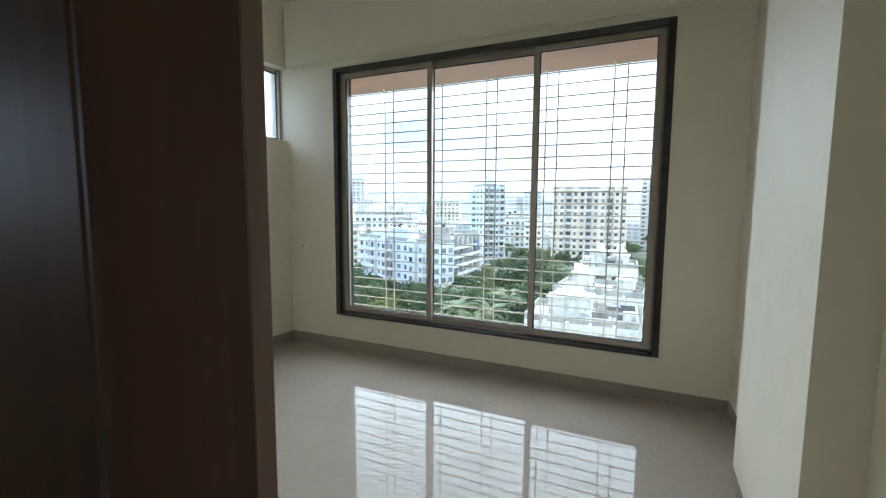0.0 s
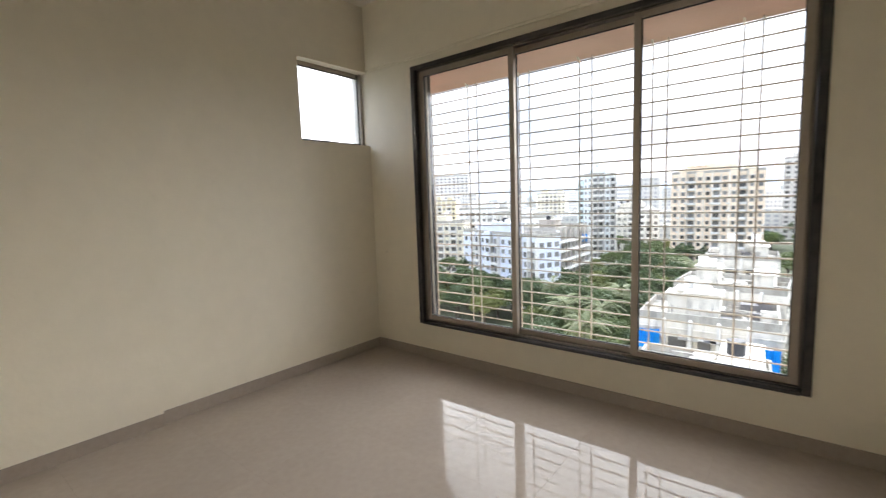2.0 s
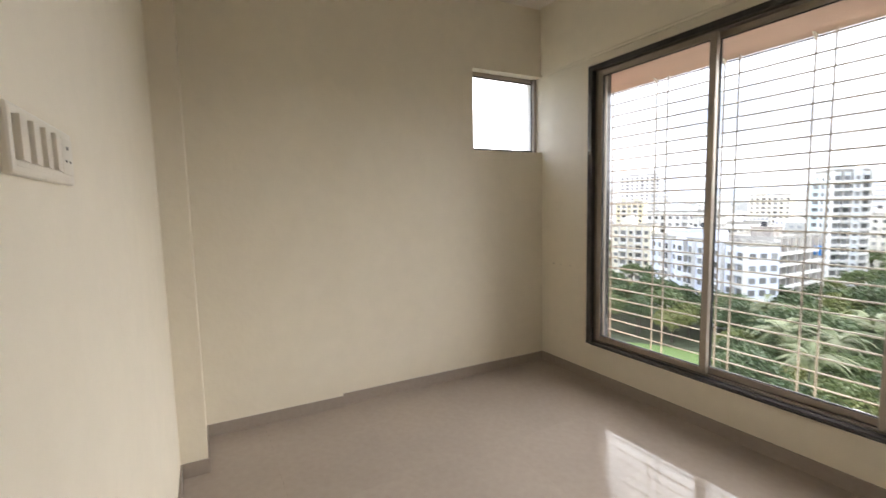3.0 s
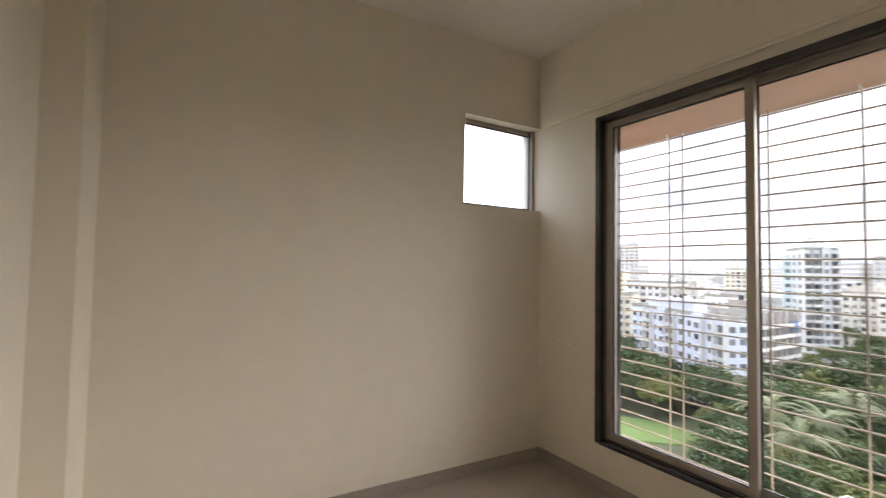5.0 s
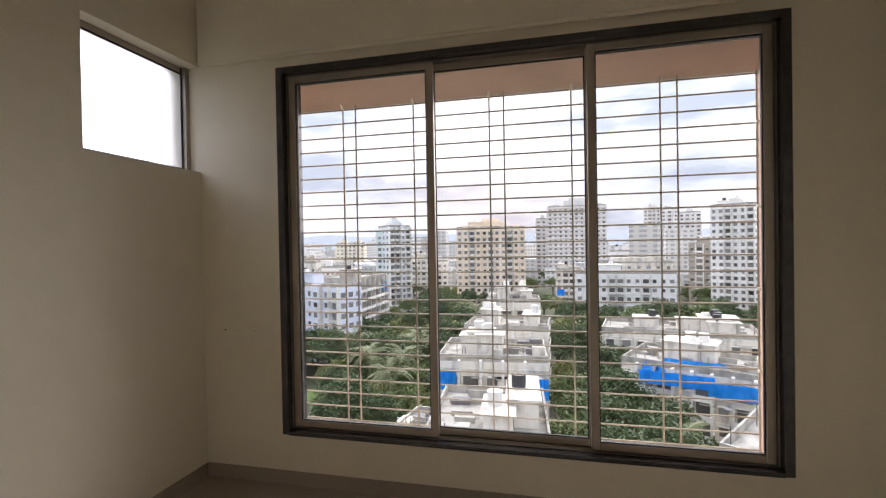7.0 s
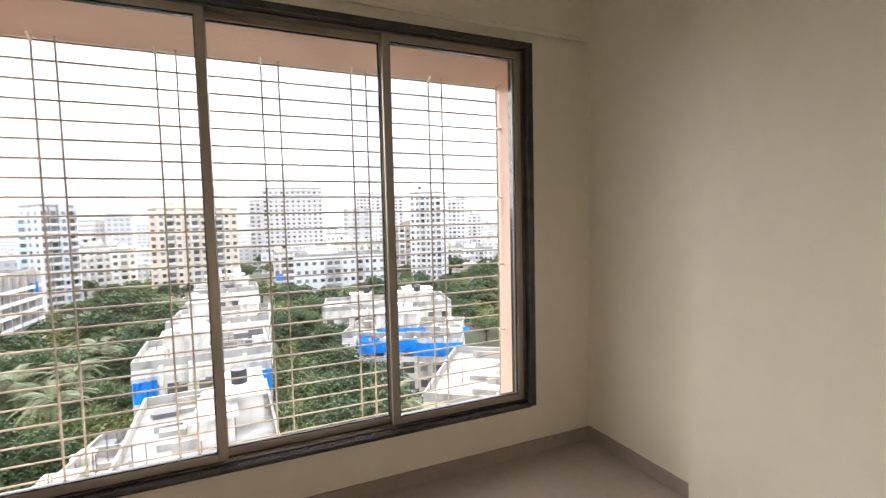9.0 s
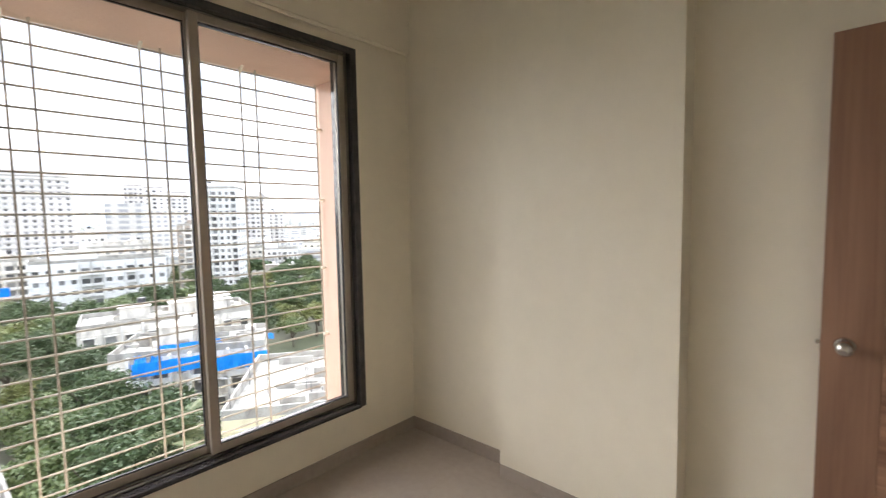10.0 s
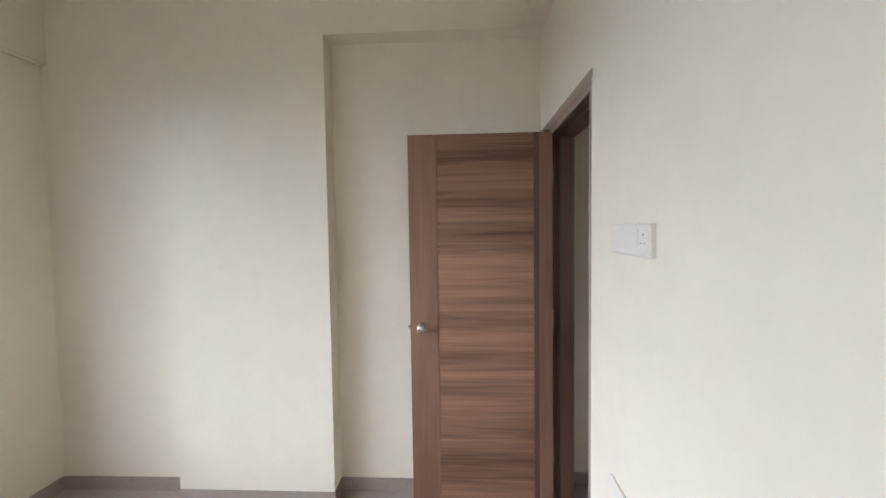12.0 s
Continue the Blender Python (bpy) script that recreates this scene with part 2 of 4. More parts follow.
W1 = (-0.05, -1.85)
SILL, HEAD, RECESS = 1.862, 2.50, -0.70
wx = lambda y: W1[0] * y / W1[1]
bm = bmesh.new()                                       # west wall with the high recess next to the corner
prism(bm, [(wx(RECESS), RECESS), W1, (-0.25, -1.85), (-0.25, RECESS)], -0.2, TOP)
prism(bm, [(0.0, 0.0), (wx(RECESS), RECESS), (-0.25, RECESS), (-0.25, 0.0)], -0.2, SILL)
prism(bm, [(0.0, 0.0), (wx(RECESS), RECESS), (-0.25, RECESS), (-0.25, 0.0)], HEAD, TOP)
wall("wall_west", bm, "cream painted plaster wall with a small high window")
wall("wall_west_pier", prism(bmesh.new(), [(-0.012, -1.85), (-0.042, -2.715), (-0.25, -2.715), (-0.25, -1.85)], -0.2, TOP),
     "cream plaster wall standing slightly proud")
wall("pillar_west", prism(bmesh.new(), [(0.38, -2.715), (0.38, -3.02), (-0.25, -3.02), (-0.25, -2.715)], -0.2, TOP),
     "cream plastered corner pillar")

bm = bmesh.new()                                       # south wall, with the doorway
prism(bm, [(0.38, -2.845), (2.62, -2.86), (2.62, -3.02), (0.38, -3.02)], -0.2, TOP)
prism(bm, [(2.62, -2.86), (3.605, -2.852), (3.605, -3.02), (2.62, -3.02)], 2.066, TOP)
box(bm, 2.62, 2.741, -2.914, -2.89, -0.2, 2.066)
wall("wall_south", bm, "cream painted plaster wall with a doorway")
wall("beam_south", prism(bmesh.new(), [(0.38, -2.745), (3.464, -2.753), (3.464, -2.851), (0.38, -2.843)], 2.575, TOP - 0.002), "cream plastered beam above the door")

wall("wall_east", prism(bmesh.new(), [(3.56, 0.0), (3.575, -0.79), (3.80, -0.79), (3.80, 0.0)], -0.2, TOP), "cream painted plaster wall beside the window")
bm = block(3.465, 3.80, -1.685, -0.79, -0.2, TOP)
box(bm, 3.465, 3.80, -2.852, -1.685, 2.572, TOP)
wall("pillar_east", bm, "cream plastered pillar running up into a beam")
wall("wall_east_recess", block(3.605, 3.80, -3.025, -1.685, -0.2, 2.572), "cream wall of the shallow recess behind the door")
tagged(part("wall_below", block(-0.25, 3.85, -4.65, 0.2, -30.0, -0.2), HOOD), "plain plastered lower storeys under the flat", "wall", kind="structure")
tagged(part("ceiling", block(-0.25, 3.80, -3.05, 0.2, TOP, TOP + 0.15), CEILING), "plain off-white painted ceiling", "ceiling", kind="structure")

# corridor outside the door
wall("wall_corridor_east", block(3.70, 3.85, -4.5, -3.025, -0.2, 2.8), "cream corridor wall in shade")
wall("wall_corridor_south", block(0.2, 3.85, -4.65, -4.5, -0.2, 2.8), "cream corridor wall at the back")
bm = block(0.05, 0.2, -4.5, -3.02, -0.2, 1.2)               # with an unseen opening added to brighten the corridor
box(bm, 0.05, 0.2, -4.5, -3.02, 1.85, 2.8)
box(bm, 0.05, 0.2, -4.5, -4.3, 1.2, 1.85)
box(bm, 0.05, 0.2, -3.75, -3.02, 1.2, 1.85)
wall("wall_corridor_west", bm, "cream corridor wall with an added opening that lets in daylight")
tagged(part("ceiling_corridor", block(0.05, 3.85, -4.65, -3.02, 2.8, 2.9), CEILING), "plain corridor ceiling", "ceiling", kind="structure")

# floor: bedding with polished tiles
tagged(part("floor", block(-0.25, 3.80, -4.65, 0.2, -0.2, -0.011), GROUT), "polished beige vitrified floor tiles", "floor", kind="structure")

# ---- big window ----
window = thing("window_1", "wide three-panel sliding window with dark granite surround", "window", "structure")
X0, X1, Z0, Z1 = 0.525, 3.148, 0.297, 2.442
G, GT, GB = 0.042, 0.038, 0.022
bm = bmesh.new()
box(bm, X0, X0 + G, -0.012, 0.20, Z0, Z1, 0.003)
part("granite_jamb", bm, GRANITE, window, "polished black granite strip")
part("granite_jamb", block(X1 - G, X1, -0.012, 0.20, Z0, Z1, 0.003), GRANITE, window)
part("granite_head", block(X0 + G, X1 - G, -0.012, 0.20, Z1 - GT, Z1, 0.003), GRANITE, window)
part("window_sill", block(X0 + G, X1 - G, -0.024, 0.20, Z0, Z0 + GB, 0.006, 2), GRANITE, window, "polished black granite sill")
FX0, FX1, FZ0, FZ1 = X0 + G, X1 - G, Z0 + GB, Z1 - GT
for nm, b in (("track_bottom", (FX0, FX1, 0.03, 0.15, FZ0, FZ0 + 0.008)), ("track_top", (FX0, FX1, 0.03, 0.15, FZ1 - 0.008, FZ1)),
              ("frame_side", (FX0, FX0 + 0.010, 0.03, 0.15, FZ0, FZ1)), ("frame_side", (FX1 - 0.010, FX1, 0.03, 0.15, FZ0, FZ1))):
    part(nm, block(*b, 0.002), ALU_DARK, window)
for y in (0.05, 0.088, 0.126):
    part("track_rail", block(FX0 + 0.010, FX1 - 0.010, y - 0.002, y + 0.002, FZ0 + 0.008, FZ0 + 0.015), ALU, window)
    part("side_rib", block(FX1 - 0.015, FX1 - 0.010, y - 0.0025, y + 0.0025, FZ0 + 0.015, FZ1 - 0.008), ALU, window)
    part("side_rib", block(FX0 + 0.010, FX0 + 0.015, y - 0.0025, y + 0.0025, FZ0 + 0.015, FZ1 - 0.008), ALU, window)


def sash(x0, x1, y):
    """A sliding panel: four rails with a gasket line round the pane."""
    z0, z1, w, rail = FZ0 + 0.012, FZ1 - 0.006, 0.041, 0.038
    bm = bmesh.new()
    box(bm, x0, x0 + w, y - 0.016, y + 0.016, z0, z1, 0.003)
    box(bm, x1 - w, x1, y - 0.016, y + 0.016, z0, z1, 0.003)
    box(bm, x0 + w, x1 - w, y - 0.015, y + 0.015, z0, z0 + rail, 0.003)
    box(bm, x0 + w, x1 - w, y - 0.015, y + 0.015, z1 - rail, z1, 0.003)
    s = part("sash", bm, ALU, window, "champagne aluminium sliding panel")
    gx0, gx1, gz0, gz1 = x0 + w, x1 - w, z0 + rail, z1 - rail
    bm = bmesh.new()
    for b in ((gx0, gx0 + 0.005, gz0, gz1), (gx1 - 0.005, gx1, gz0, gz1), (gx0 + 0.005, gx1 - 0.005, gz0, gz0 + 0.005), (gx0 + 0.005, gx1 - 0.005, gz1 - 0.005, gz1)):
        box(bm, b[0], b[1], y - 0.007, y + 0.007, b[2], b[3])
    part("gasket", bm, GASKET, s)
    p = part("pane", block(gx0 + 0.001, gx1 - 0.001, y - 0.0025, y + 0.0025, gz0 + 0.001, gz1 - 0.001), GLASS, s)
    p.visible_shadow = False


sash(FX0 + 0.014, 1.458, 0.050)
sash(1.412, 2.296, 0.088)
sash(2.262, FX1 - 0.014, 0.050)
bm = bmesh.new()
tube(bm, (X0 + 0.03, 0.012, 1.66), (X0 + 0.03, 0.012, 1.70), 0.004, 6)
part("latch", bm, GASKET, window)

# plaster hood and cheeks outside, which carry the grille
hood = thing("window_hood", "peach plastered concrete hood round the outside of the window", "window hood", "structure")
part("hood_slab", block(-0.1, 3.45, 0.20, 0.71, 2.405, 2.56), HOOD, hood)
part("hood_cheek", block(3.31, 3.45, 0.20, 0.71, 0.06, 2.405), HOOD, hood)
part("hood_cheek", block(-0.1, 0.02, 0.20, 0.71, 0.06, 2.405), HOOD, hood)
part("hood_ledge", block(-0.1, 3.45, 0.20, 0.71, -0.09, 0.06), HOOD, hood)
part("hood_fillet", block(0.02, 0.525, 0.2, 0.24, 0.06, 2.405), HOOD, hood)
part("hood_fillet", block(3.148, 3.31, 0.2, 0.24, 0.06, 2.405), HOOD, hood)

grille = thing("window_grille", "cream painted steel safety grille of thin bars", "grille")
YB = 0.66
bm = bmesh.new()
tube(bm, (0.02, YB, 0), (3.295, YB, 0), 0.0058, 6)
first = part("level_bar", bm, BAR, grille)
first.location.z = 0.128
for i in range(1, 24):
    share("level_bar", first.data, grille, 0, 0, 0.128 + 0.098 * i)
bm = bmesh.new()
tube(bm, (0, YB - 0.009, 0.06), (0, YB - 0.009, 2.405), 0.0058, 6)
first = part("upright_bar", bm, BAR, grille)
first.location.x = 0.108
for i in range(0, 7):
    for dx in (0.0, 0.097):
        x = 0.108 + 0.529 * i + dx
        if x > 0.115 and x < 3.30:
            share("upright_bar", first.data, grille, x)
bm = bmesh.new()
box(bm, -0.005, 0.035, -0.012, 0.012, -0.009, 0.009, 0.003)
first = part("bracket", bm, WHITE_PLASTIC, grille, "white painted fixing lug")
first.matrix_basis = pose(3.277, YB - 0.02, 2.09)
for z in (1.59, 1.10, 0.61):
    share("bracket", first.data, grille, 3.277, YB - 0.02, z)
bm = bmesh.new()
tube(bm, (0, 0, -0.03), (0, -0.045, 0.012), 0.008, 6)
first = part("hook", bm, WHITE_PLASTIC, grille)
first.matrix_basis = pose(0.637, YB - 0.008, 2.398)
for i in range(1, 5):
    share("hook", first.data, grille, 0.637 + 0.529 * i, YB - 0.008, 2.398)

# ---- small frosted window ----
small = thing("window_2", "small fixed frosted window in a high recess", "window", "structure")
GX = -0.105
p = part("pane", block(GX - 0.004, GX, -0.74, -0.040, 1.80, 2.475), FROST, small, "white frosted glass")
p.visible_shadow = False
bm = bmesh.new()
box(bm, GX, GX + 0.006, -0.040, -0.031, 1.862, 2.50)
box(bm, GX, GX + 0.006, -0.70, -0.040, 2.455, 2.465)
box(bm, GX, GX + 0.012, -0.70, -0.040, 1.862, 1.886)
part("gasket", bm, GASKET, small, "thin black glazing bead")
bm = bmesh.new()
box(bm, GX - 0.02, GX + 0.03, -0.031, -0.0005, 1.862, 2.50)
box(bm, GX - 0.02, GX + 0.004, -0.70, -0.031, 2.465, 2.4995)
part("frame", bm, ALU, small)

# ---- door ----
frame_ob = thing("door_frame", "dark brown wooden door frame with a rebate", "door frame", "structure")
part("lipping", block(2.742, 2.768, -2.914, -2.888, 0.0, 2.064, 0.003), SHADED_REVEAL, frame_ob, "lighter taupe edge strip, plaster reveal with shade in its colour")
part("lipping", block(2.768, 3.566, -2.902, -2.89, 2.03, 2.064, 0.003), SHADED_REVEAL, frame_ob)
bm = block(2.621, 2.768, -3.0215, -2.9145, 0.0, 2.064, 0.003)
box(bm, 2.768, 2.776, -3.0215, -2.918, 0.0, 2.016, 0.002)
part("jamb", bm, FRAME_WOOD, frame_ob)
bm = block(3.566, 3.6045, -3.0215, -2.865, 0.0, 2.064, 0.003)
box(bm, 3.552, 3.566, -3.0215, -2.945, 0.0, 2.016, 0.002)
part("jamb", bm, FRAME_WOOD, frame_ob)
bm = block(2.77, 3.566, -3.0215, -2.9025, 2.03, 2.064, 0.003)
box(bm, 2.784, 3.552, -3.0215, -2.945, 2.016, 2.03, 0.002)
part("head", bm, FRAME_WOOD, frame_ob)

door = thing("door", "brown walnut-laminate flush door standing open against the wall", "door")
DX, DY0, DY1, DZ = 3.527, -2.901, -2.118, 2.046
bm = block(DX + 0.006, DX + 0.034, DY0, DY1, 0.008, DZ, 0.0015)
part("core", bm, DOOR_V, door)
part("stile", block(DX, DX + 0.006, DY1 - 0.158, DY1, 0.008, DZ, 0.0012), DOOR_V, door)
part("stile", block(DX, DX + 0.006, DY0, DY0 + 0.072, 0.008, DZ, 0.0012), DOOR_V, door)
part("inlay_strip", block(DX + 0.001, DX + 0.006, DY0 + 0.0725, DY0 + 0.101, 0.008, DZ), FRAME_WOOD, door, "dark upright laminate strip")
part("panel", block(DX + 0.001, DX + 0.006, DY0 + 0.1015, DY1 - 0.1595, 0.008, DZ, 0.0008), DOOR_H, door, "laminate with level streaky grain")
KY, KZ = -2.182, 0.99
bm = bmesh.new()
tube(bm, (DX, KY, KZ), (DX - 0.008, KY, KZ), 0.031, 24, 0.028)
rose = part("knob_rose", bm, STEEL, door, "satin steel rose", smooth=False)
bm = bmesh.new()
tube(bm, (DX - 0.006, KY, KZ), (DX - 0.035, KY, KZ), 0.011, 16)
bmesh.ops.create_uvsphere(bm, u_segments=20, v_segments=12, radius=0.026, matrix=Matrix.Translation((DX - 0.048, KY, KZ)) @ Matrix.Diagonal((0.75, 1, 1, 1)))
part("knob", bm, STEEL, door, "round satin steel knob", smooth=True)
bm = block(DX + 0.008, DX + 0.03, DY1, DY1 + 0.002, KZ - 0.03, KZ + 0.03)
box(bm, DX + 0.013, DX + 0.025, DY1 + 0.002, DY1 + 0.014, KZ - 0.008, KZ + 0.008, 0.002)
part("latch", bm, STEEL, door)
for z in (0.25, 1.03, 1.82):
    bm = bmesh.new()
    tube(bm, (DX + 0.03, DY0 - 0.004, z - 0.05), (DX + 0.03, DY0 - 0.004, z + 0.05), 0.006, 10)
    part("hinge", bm, STEEL, door)

# ---- switches and small fittings ----
def south_y(x):
    return -2.845 - (x - 0.38) * 0.015 / 2.24


board = thing("switchboard", "white modular switch plate on the wall beside the door", "switch", m=pose(2.235, south_y(2.235), 1.505, 0, 0, -0.4))
part("plate", block(-0.132, 0.132, -0.001, 0.012, -0.040, 0.040, 0.004, 2), WHITE_PLASTIC, board)
for i in range(4):
    x = 0.102 - i * 0.046
    bm = bmesh.new()
    prism(bm, [(x - 0.021, 0.012), (x + 0.021, 0.012), (x + 0.021, 0.019), (x - 0.021, 0.0145)], -0.024, 0.026)
    part("rocker", bm, WHITE_PLASTIC, board)
bm = block(-0.122, -0.062, 0.012, 0.014, -0.026, 0.028, 0.001)
sock = part("socket", bm, WHITE_PLASTIC, board)
bm = bmesh.new()
for dx, dz, r in ((0, 0.014, 0.0026), (-0.011, -0.006, 0.0018), (0.011, -0.006, 0.0018)):
    tube(bm, (-0.092 + dx, 0.0138, dz), (-0.092 + dx, 0.0148, dz), r, 10)
part("socket_hole", bm, GASKET, sock)
part("seam", block(-0.12, 0.12, 0.0118, 0.0126, -0.0305, -0.0292), WHITE_PLASTIC, board)

low = thing("wall_socket", "white low wall socket plate with a bit of cable", "socket", m=pose(2.32, south_y(2.32), 0.77, 0, 0, -0.4))
part("plate", block(-0.075, 0.075, -0.001, 0.011, -0.045, 0.045, 0.004, 2), WHITE_PLASTIC, low)
bm = bmesh.new()
tube(bm, (0.05, 0.0105, -0.028), (0.05, 0.012, -0.028), 0.006, 10)
part("socket_hole", bm, DARK_SPOT, low)

blank = thing("blank_plate", "cream-painted blank cable plate on the wall", "wall plate")
part("plate", block(0.205, 0.392, -0.003, 0.001, 0.868, 0.934, 0.0012), CREAM, blank)
for x in (0.235, 0.345):
    part("screw", tube(bmesh.new(), (x, -0.003, 0.90), (x, -0.0042, 0.90), 0.003, 8), DARK_SPOT, blank)
bm = bmesh.new()
tube(bm, (0.147, 0.001, 0.902), (0.147, -0.003, 0.902), 0.0045, 10)
tagged(part("wall_plug", bm, DARK_SPOT), "small dark plug hole in the cream wall", "wall plug")

# ---- skirting strips ----
SK = 0.08
def skirting(a, b, proud=0.009, z=SK, toward=(1.8, -1.4)):
    a, b = Vector(a), Vector(b)
    d = (b - a).normalized()
    nrm = Vector((d.y, -d.x)) * proud
    nrm = nrm if nrm.dot(Vector(toward) - a) > 0 else -nrm
    bm = prism(bmesh.new(), [a, b, b + nrm, a + nrm], 0.0, z)
    tagged(part("baseboard", bm, SKIRT), "beige polished tile skirting along the wall", "skirting", kind="structure")


skirting((0.0, -0.0), (3.56, 0.0))
skirting((-0.0, -0.009), W1)
skirting((-0.012, -1.85), (-0.042, -2.715), 0.004)
skirting((-0.02, -2.715), (0.38, -2.715))
skirting((0.38, -2.706), (0.38, -2.845))
skirting((0.389, -2.845), (2.619, -2.86))
skirting((3.56, -0.009), (3.575, -0.79))
skirting((3.465, -0.79), (3.465, -1.685), 0.003, 0.074)
skirting((3.4685, -1.685), (3.605, -1.685), 0.004, SK, (3.5, -2.3))
skirting((3.605, -1.689), (3.605, -2.864))
skirting((3.70, -3.03), (3.70, -4.5), toward=(1.8, -4.0))


# ---- the city outside ----
GROUND = -30.0


def spot(bearing, distance):
    """Plan place at a bearing (degrees west of north) and distance from the flat."""
    return 2.0 - distance * math.sin(radians(bearing)), -2.3 + distance * math.cos(radians(bearing))


GRASS_GROUND = mat("mixed_earth_and_grass", (0.085, 0.095, 0.05), 0.95, vary=0.35, scale=0.05, stain=0.8, stain_color=(0.20, 0.18, 0.15), stain_scale=0.02)
LAWN = mat("mown_lawn", (0.13, 0.19, 0.055), 0.95, vary=0.2, scale=0.3)
DARK_WINDOW = mat("dark_window_glass", (0.21, 0.205, 0.20), 0.12, vary=0.2, per_object=0.7)
RAILING = mat("balcony_paint", (0.76, 0.73, 0.69), 0.7, vary=0.1, scale=0.6, per_object=0.15)
ROOFTOP = mat("weathered_roof_screed", (0.42, 0.395, 0.35), 0.9, vary=0.22, scale=0.6, stain=0.75, stain_color=(0.17, 0.15, 0.13), stain_scale=0.6)
TARP = mat("blue_tarpaulin", (0.0, 0.34, 0.82), 0.5, vary=0.18, scale=0.8, bump=0.05, bump_scale=1.6)
TANK = mat("black_water_tank", (0.03, 0.03, 0.035), 0.5)
SHEET = mat("rusty_roof_sheet", (0.16, 0.15, 0.15), 0.7, vary=0.25, scale=0.3)
BARK = mat("tree_bark", (0.10, 0.08, 0.06), 0.95, vary=0.2, scale=1.0)


def paint(name, c, stain=0.35):
    return mat(name, c, 0.85, vary=0.06, scale=0.25, stain=stain, stain_color=tuple(0.45 * v for v in c), stain_scale=0.8)


PAINTS = {"bluewhite": paint("blue_white_facade", (0.74, 0.77, 0.88), 0.15), "stained": paint("stained_grey_facade", (0.46, 0.41, 0.36), 0.8),
          "teal": paint("pale_teal_facade", (0.66, 0.77, 0.77), 0.15), "cream": paint("cream_facade", (0.82, 0.75, 0.60), 0.3),
          "white": paint("white_facade", (0.87, 0.85, 0.82), 0.2), "peach": paint("peach_facade", (0.90, 0.73, 0.56), 0.10), "tower": paint("white_grey_facade", (0.74, 0.76, 0.76), 0.2),
          "grey": paint("grey_facade", (0.74, 0.71, 0.68), 0.2), "brown": paint("brown_facade", (0.42, 0.36, 0.30), 0.5),
          "weathered": paint("weathered_white_facade", (0.76, 0.71, 0.63), 0.8), "yellow": paint("pale_yellow_facade", (0.78, 0.68, 0.46), 0.3)}

# shared pieces: a window with its hood slab, and a balcony with its parapet
bm = block(-0.8, 0.8, -0.04, 0.25, 0.0, 1.35)
WINDOW_MESH = part("window", bm, DARK_WINDOW)
WINDOW_DATA = WINDOW_MESH.data
bpy.data.objects.remove(WINDOW_MESH)
bm = block(-1.0, 1.0, -0.42, 0.05, 1.38, 1.50)
HOOD_MESH = part("window_hood", bm, RAILING)
HOOD_DATA = HOOD_MESH.data
bpy.data.objects.remove(HOOD_MESH)
bm = block(-1.7, 1.7, -1.15, 0.05, -0.15, 0.0)
box(bm, -1.7, 1.7, -1.15, -1.05, 0.0, 0.75)
box(bm, -1.7, -1.6, -1.05, 0.05, 0.0, 0.75)
box(bm, 1.6, 1.7, -1.05, 0.05, 0.0, 0.75)
BALCONY_MESH = part("balcony", bm, RAILING)
BALCONY_DATA = BALCONY_MESH.data
bpy.data.objects.remove(BALCONY_MESH)


bm = block(-0.45, 0.45, -0.42, 0.0, 0.0, 0.62, 0.02)
AC_MESH = part("air_conditioner", bm, RAILING)
AC_DATA = AC_MESH.data
bpy.data.objects.remove(AC_MESH)


